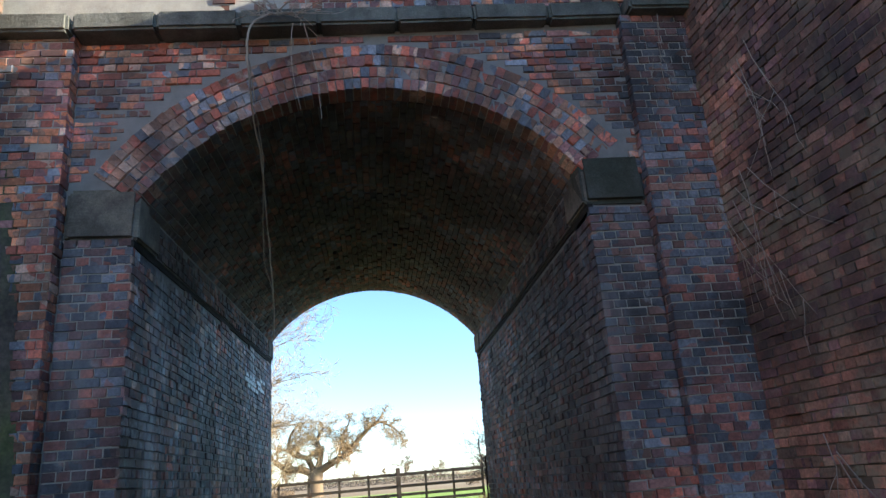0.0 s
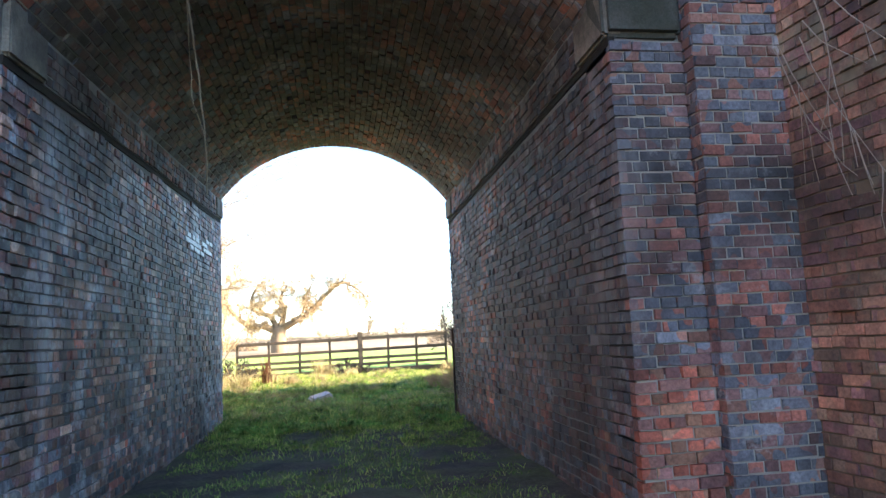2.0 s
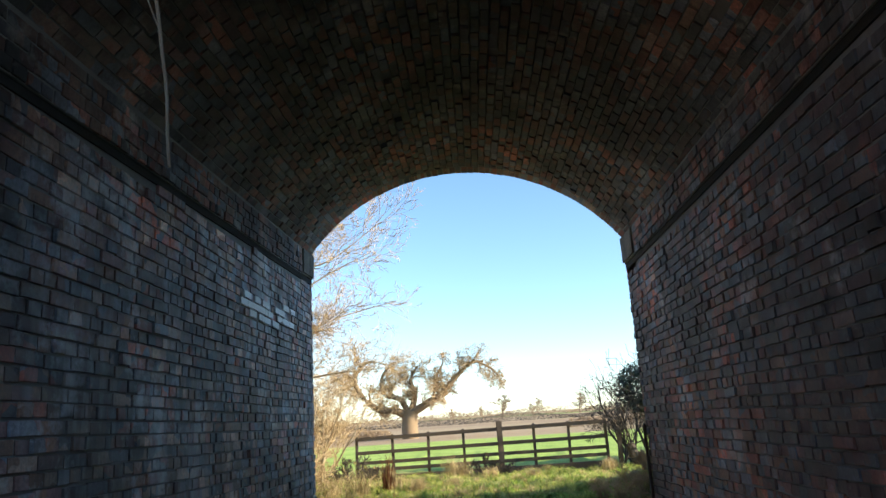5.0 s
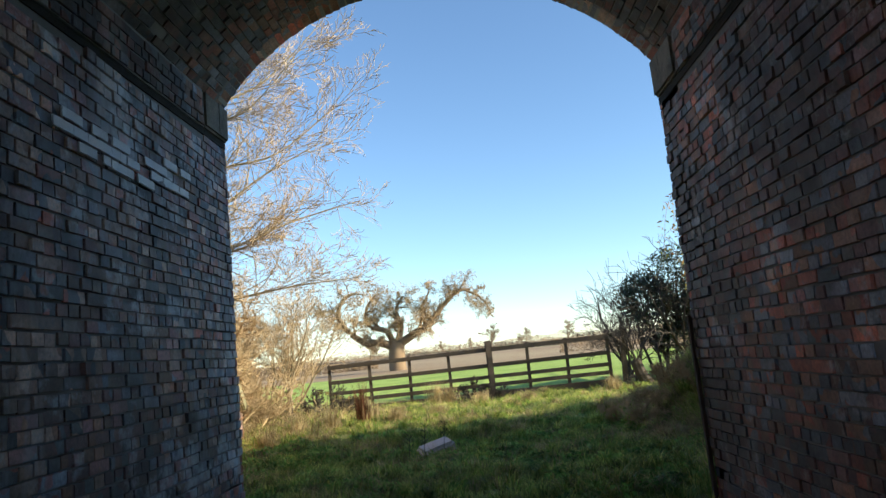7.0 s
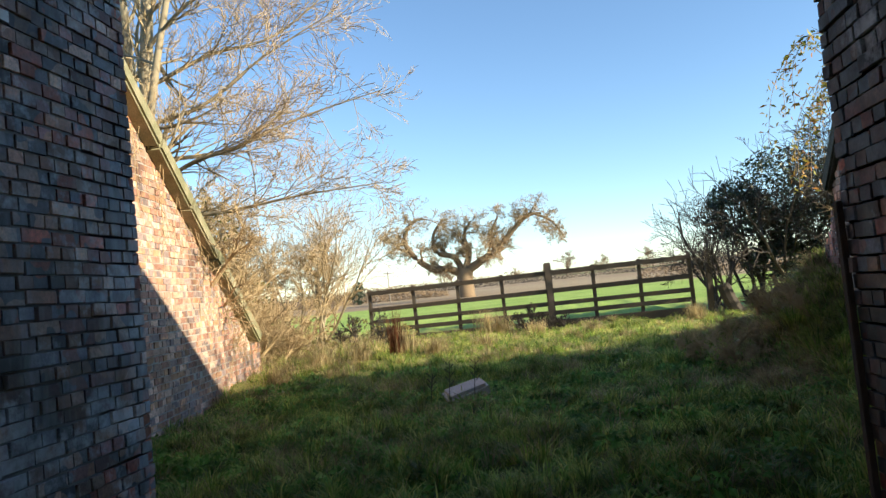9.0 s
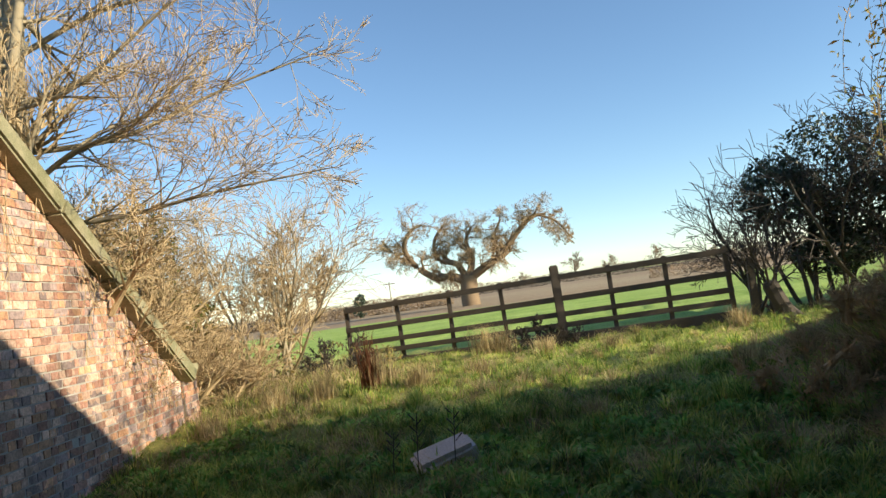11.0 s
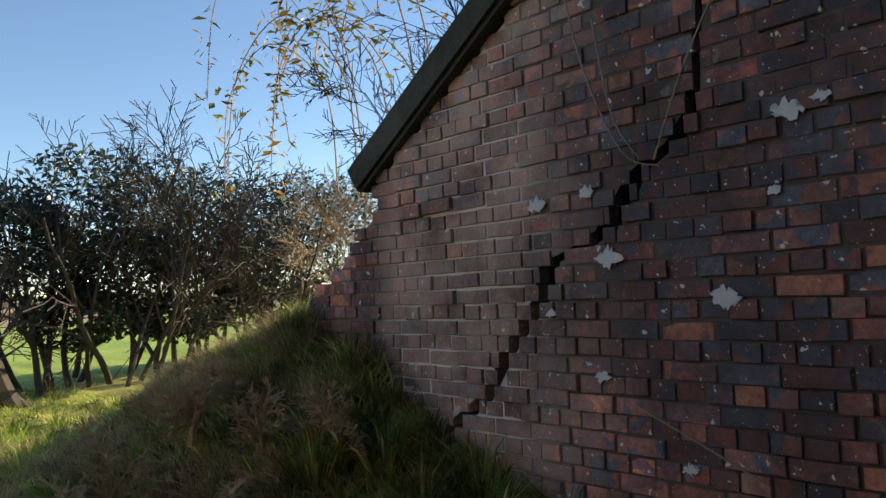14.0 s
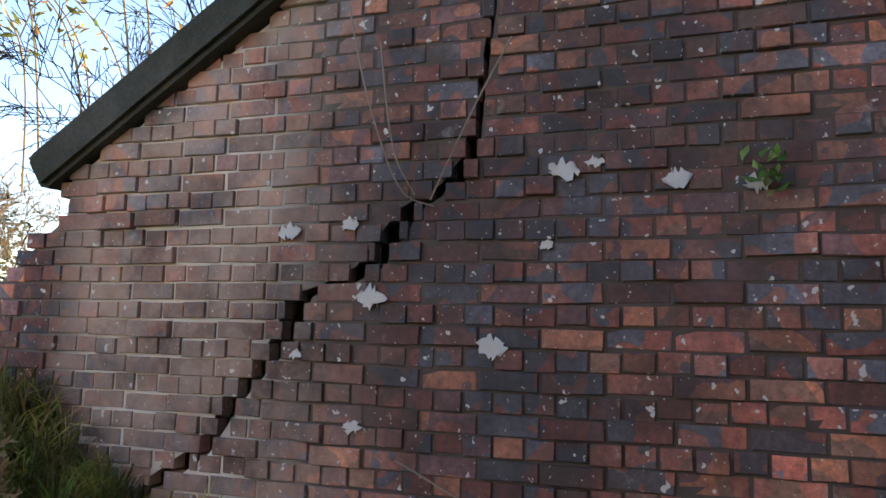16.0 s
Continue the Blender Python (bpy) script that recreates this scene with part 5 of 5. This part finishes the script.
tussocks("wall_foot_tussocks", M_GRASS, [(wing_right(y) - d, y, ground_height(wing_right(y) - d, y)) for y, d in ((11.75, 0.22), (11.55, 0.34), (11.3, 0.2), (11.9, 0.5), (12.3, 0.35), (11.1, 0.45), (12.6, 0.6))], 170, 0.36, 0.005, 0.2, 14, "bright lush grass tufts at the wall foot")


def weed_leaves(name, spots, size, seed, label):
    rng = random.Random(seed)
    lv, lf = [], []
    pts = []
    for x, y, z in spots:
        for _ in range(7):
            pts.append(Vector((x + rng.gauss(0, 0.045), y + rng.gauss(0, 0.045), z + rng.uniform(0.02, 0.10))))
    leaves(rng, pts, size, lv, lf)
    tagged(new(name, mesh_of(name, lv, lf, M_WEED)), label, "weeds", kind="stuff")


weed_leaves("low_weeds", scatter(3800, -3.6, 3.2, 6.5, 13.8, 15, lambda x, y, r: open_turf(x, y, r) and noise.noise(Vector((x * 1.1, y * 1.1, 50))) > -0.05), 0.032, 15, "low leafy weeds spreading through the grass")
weed_leaves("wall_foot_weeds", scatter(1500, 1.7, 3.7, -4.6, -0.25, 16, lambda x, y, r: 2.2 + 0.5 * noise.noise(Vector((x, y * 1.5, 2))) < x < wing_near(y) - 0.03), 0.03, 16, "leafy weeds along the foot of the near wing wall")
tussocks("foot_tussocks", M_DEAD, scatter(60, 2.2, 3.6, -4.4, -0.3, 17, lambda x, y, r: x < wing_near(y) - 0.05), 40, 0.26, 0.003, 0.2, 17, "withered stems at the foot of the near wing wall")


def tuft(name, x, y, n, h, material, seed, label, spread=0.09, lean=0.25, width=0.004):
    rng = random.Random(seed)
    spots = [(x + rng.gauss(0, spread), y + rng.gauss(0, spread), ground_height(x, y) - 0.02) for _ in range(n)]
    return blades(name, material, spots, h, width, seed, label, lean)


for k, (x, y, h) in enumerate([(2.5, 14.5, 0.3), (-0.6, 16.4, 0.28), (0.3, 17.6, 0.3), (-0.7, 18.3, 0.55), (-0.4, 18.4, 0.5), (-1.9, 16.3, 0.4), (1.3, 17.0, 0.25), (3.3, 17.9, 0.4), (-2.6, 15.6, 0.35), (-1.4, 15.9, 0.3), (-3.2, 15.4, 0.4), (-3.4, 14.0, 0.3)]):
    tuft("dry_tuft", x, y, 260, h, M_STRAW, 200 + k, "straw-coloured tuft of dead grass")
tuft("dock_weed", -2.08, 16.0, 150, 0.8, M_DOCK, 220, "upright rust-red dead dock stems", 0.06, 0.09, 0.007)
tuft("dock_weed", -2.0, 16.05, 120, 0.55, M_STRAW, 221, "upright straw-coloured dead dock stems", 0.08, 0.12, 0.005)
for k, (x, y, h) in enumerate([(-0.62, 11.75, 0.55), (-0.35, 11.85, 0.5), (-0.85, 11.9, 0.4)]):
    sv, sf = [], []
    z = ground_height(x, y)
    tube(sv, sf, bezier([(x, y, z), (x + 0.02, y, z + h * 0.5), (x + 0.05, y, z + h)], 4), [0.005] * 8 + [0.003], 4)
    for j in range(6):
        t = 0.5 + 0.08 * j
        b = Vector((x + 0.03, y, z + h * t))
        tube(sv, sf, [b, b + Vector(((-1) ** j * 0.05, 0.02, 0.05))], [0.004, 0.006], 4)
    tagged(new("weed_stalk", mesh_of("weed_stalk", sv, sf, M_DARKBARK)), "thin dead dark weed stalk", "weed")
shrub("fence_bramble", 0.1, 18.7, 7, 0.55, M_DARKBARK, M_DARKBARK, 231, "dark dead brambles heaped against the fence", (0.1, 0), 0.005, 1.3)
shrub("fence_bramble", 0.5, 18.6, 6, 0.45, M_DARKBARK, M_DARKBARK, 232, "dark dead brambles heaped against the fence", (0, 0), 0.005, 1.4)
shrub("fence_bramble", -3.2, 18.6, 7, 0.7, M_TWIG, M_DARKBARK, 233, "dark dead brambles heaped against the fence", (0, 0), 0.005, 1.2)
ivy_clump("bramble_leaves", [(-3.4, 18.6, 0.45, 0.5, 0.3), (-2.6, 18.8, 0.3, 0.4, 0.25), (-0.2, 18.8, 0.25, 0.5, 0.2), (-4.2, 18.0, 0.5, 0.5, 0.4)], 900, 0.04, M_IVY, "low green bramble leaves along the fence", 234, "bramble")

# dead brambles over the bank beside the cracked wall, and growth on the wall itself
for k, (x, y) in enumerate([(3.2, 12.9), (3.5, 13.5), (2.9, 13.4), (3.5, 12.6), (2.6, 12.8)]):
    shrub("bank_bramble", x, y, 7, 0.5, M_TWIG, M_TWIG, 240 + k, "tangle of dead bramble stems on the bank", (0, 0), 0.003, 1.6)
for k, guide in enumerate([[(3.56, 11.2, 2.5), (3.5, 11.1, 2.1), (3.55, 10.98, 1.75), (3.6, 10.85, 1.68)], [(3.5, 10.55, 2.3), (3.48, 10.7, 2.0), (3.57, 10.86, 1.7)], [(3.5, 11.05, 2.3), (3.52, 11.0, 1.9), (3.57, 10.92, 1.72)], [(3.45, 10.95, 0.75), (3.44, 10.7, 0.62), (3.46, 10.5, 0.5)]]):
    sv, sf = [], []
    pts = bezier(guide, 6)
    tube(sv, sf, pts, [0.0045] * len(pts), 4)
    tagged(new("dead_creeper", mesh_of("dead_creeper", sv, sf, M_VINE)), "thin dead root trailing over the cracked wall", "creeper")
rng = random.Random(260)
lv, lf = [], []
leaves(rng, [Vector((3.37 + rng.gauss(0, 0.015), 9.70 + rng.gauss(0, 0.022), 1.79 + rng.gauss(-0.02, 0.04))) for _ in range(26)], 0.026, lv, lf)
tagged(new("wall_fern", mesh_of("wall_fern", lv, lf, M_WEED)), "small green fern rooted in the brickwork", "fern", kind="stuff")

for k in range(9):
    rng = random.Random(270 + k)
    y = 10.6 + 0.48 * k
    out = []
    for _ in range(3):
        grow(rng, Vector((-wing_left(y) + 0.06, y + rng.gauss(0, 0.12), top_left(y) - 0.02)), Vector((0.04, rng.gauss(0, 0.25), -1)), rng.uniform(0.5, 1.2), 0.004, 1, [(0, 0, 0, 0, 0), (4, 0.5, 0.5, 0.08, -0.03), (0, 0, 0, 0.08, -0.03)], out)
    t1, _ = tree_meshes(out, 9, 0.0025)
    tagged(new("dead_creeper", mesh_of("dead_creeper", t1[0], t1[1], M_TWIG)), "russet dead creeper hanging from the sunny coping", "creeper")
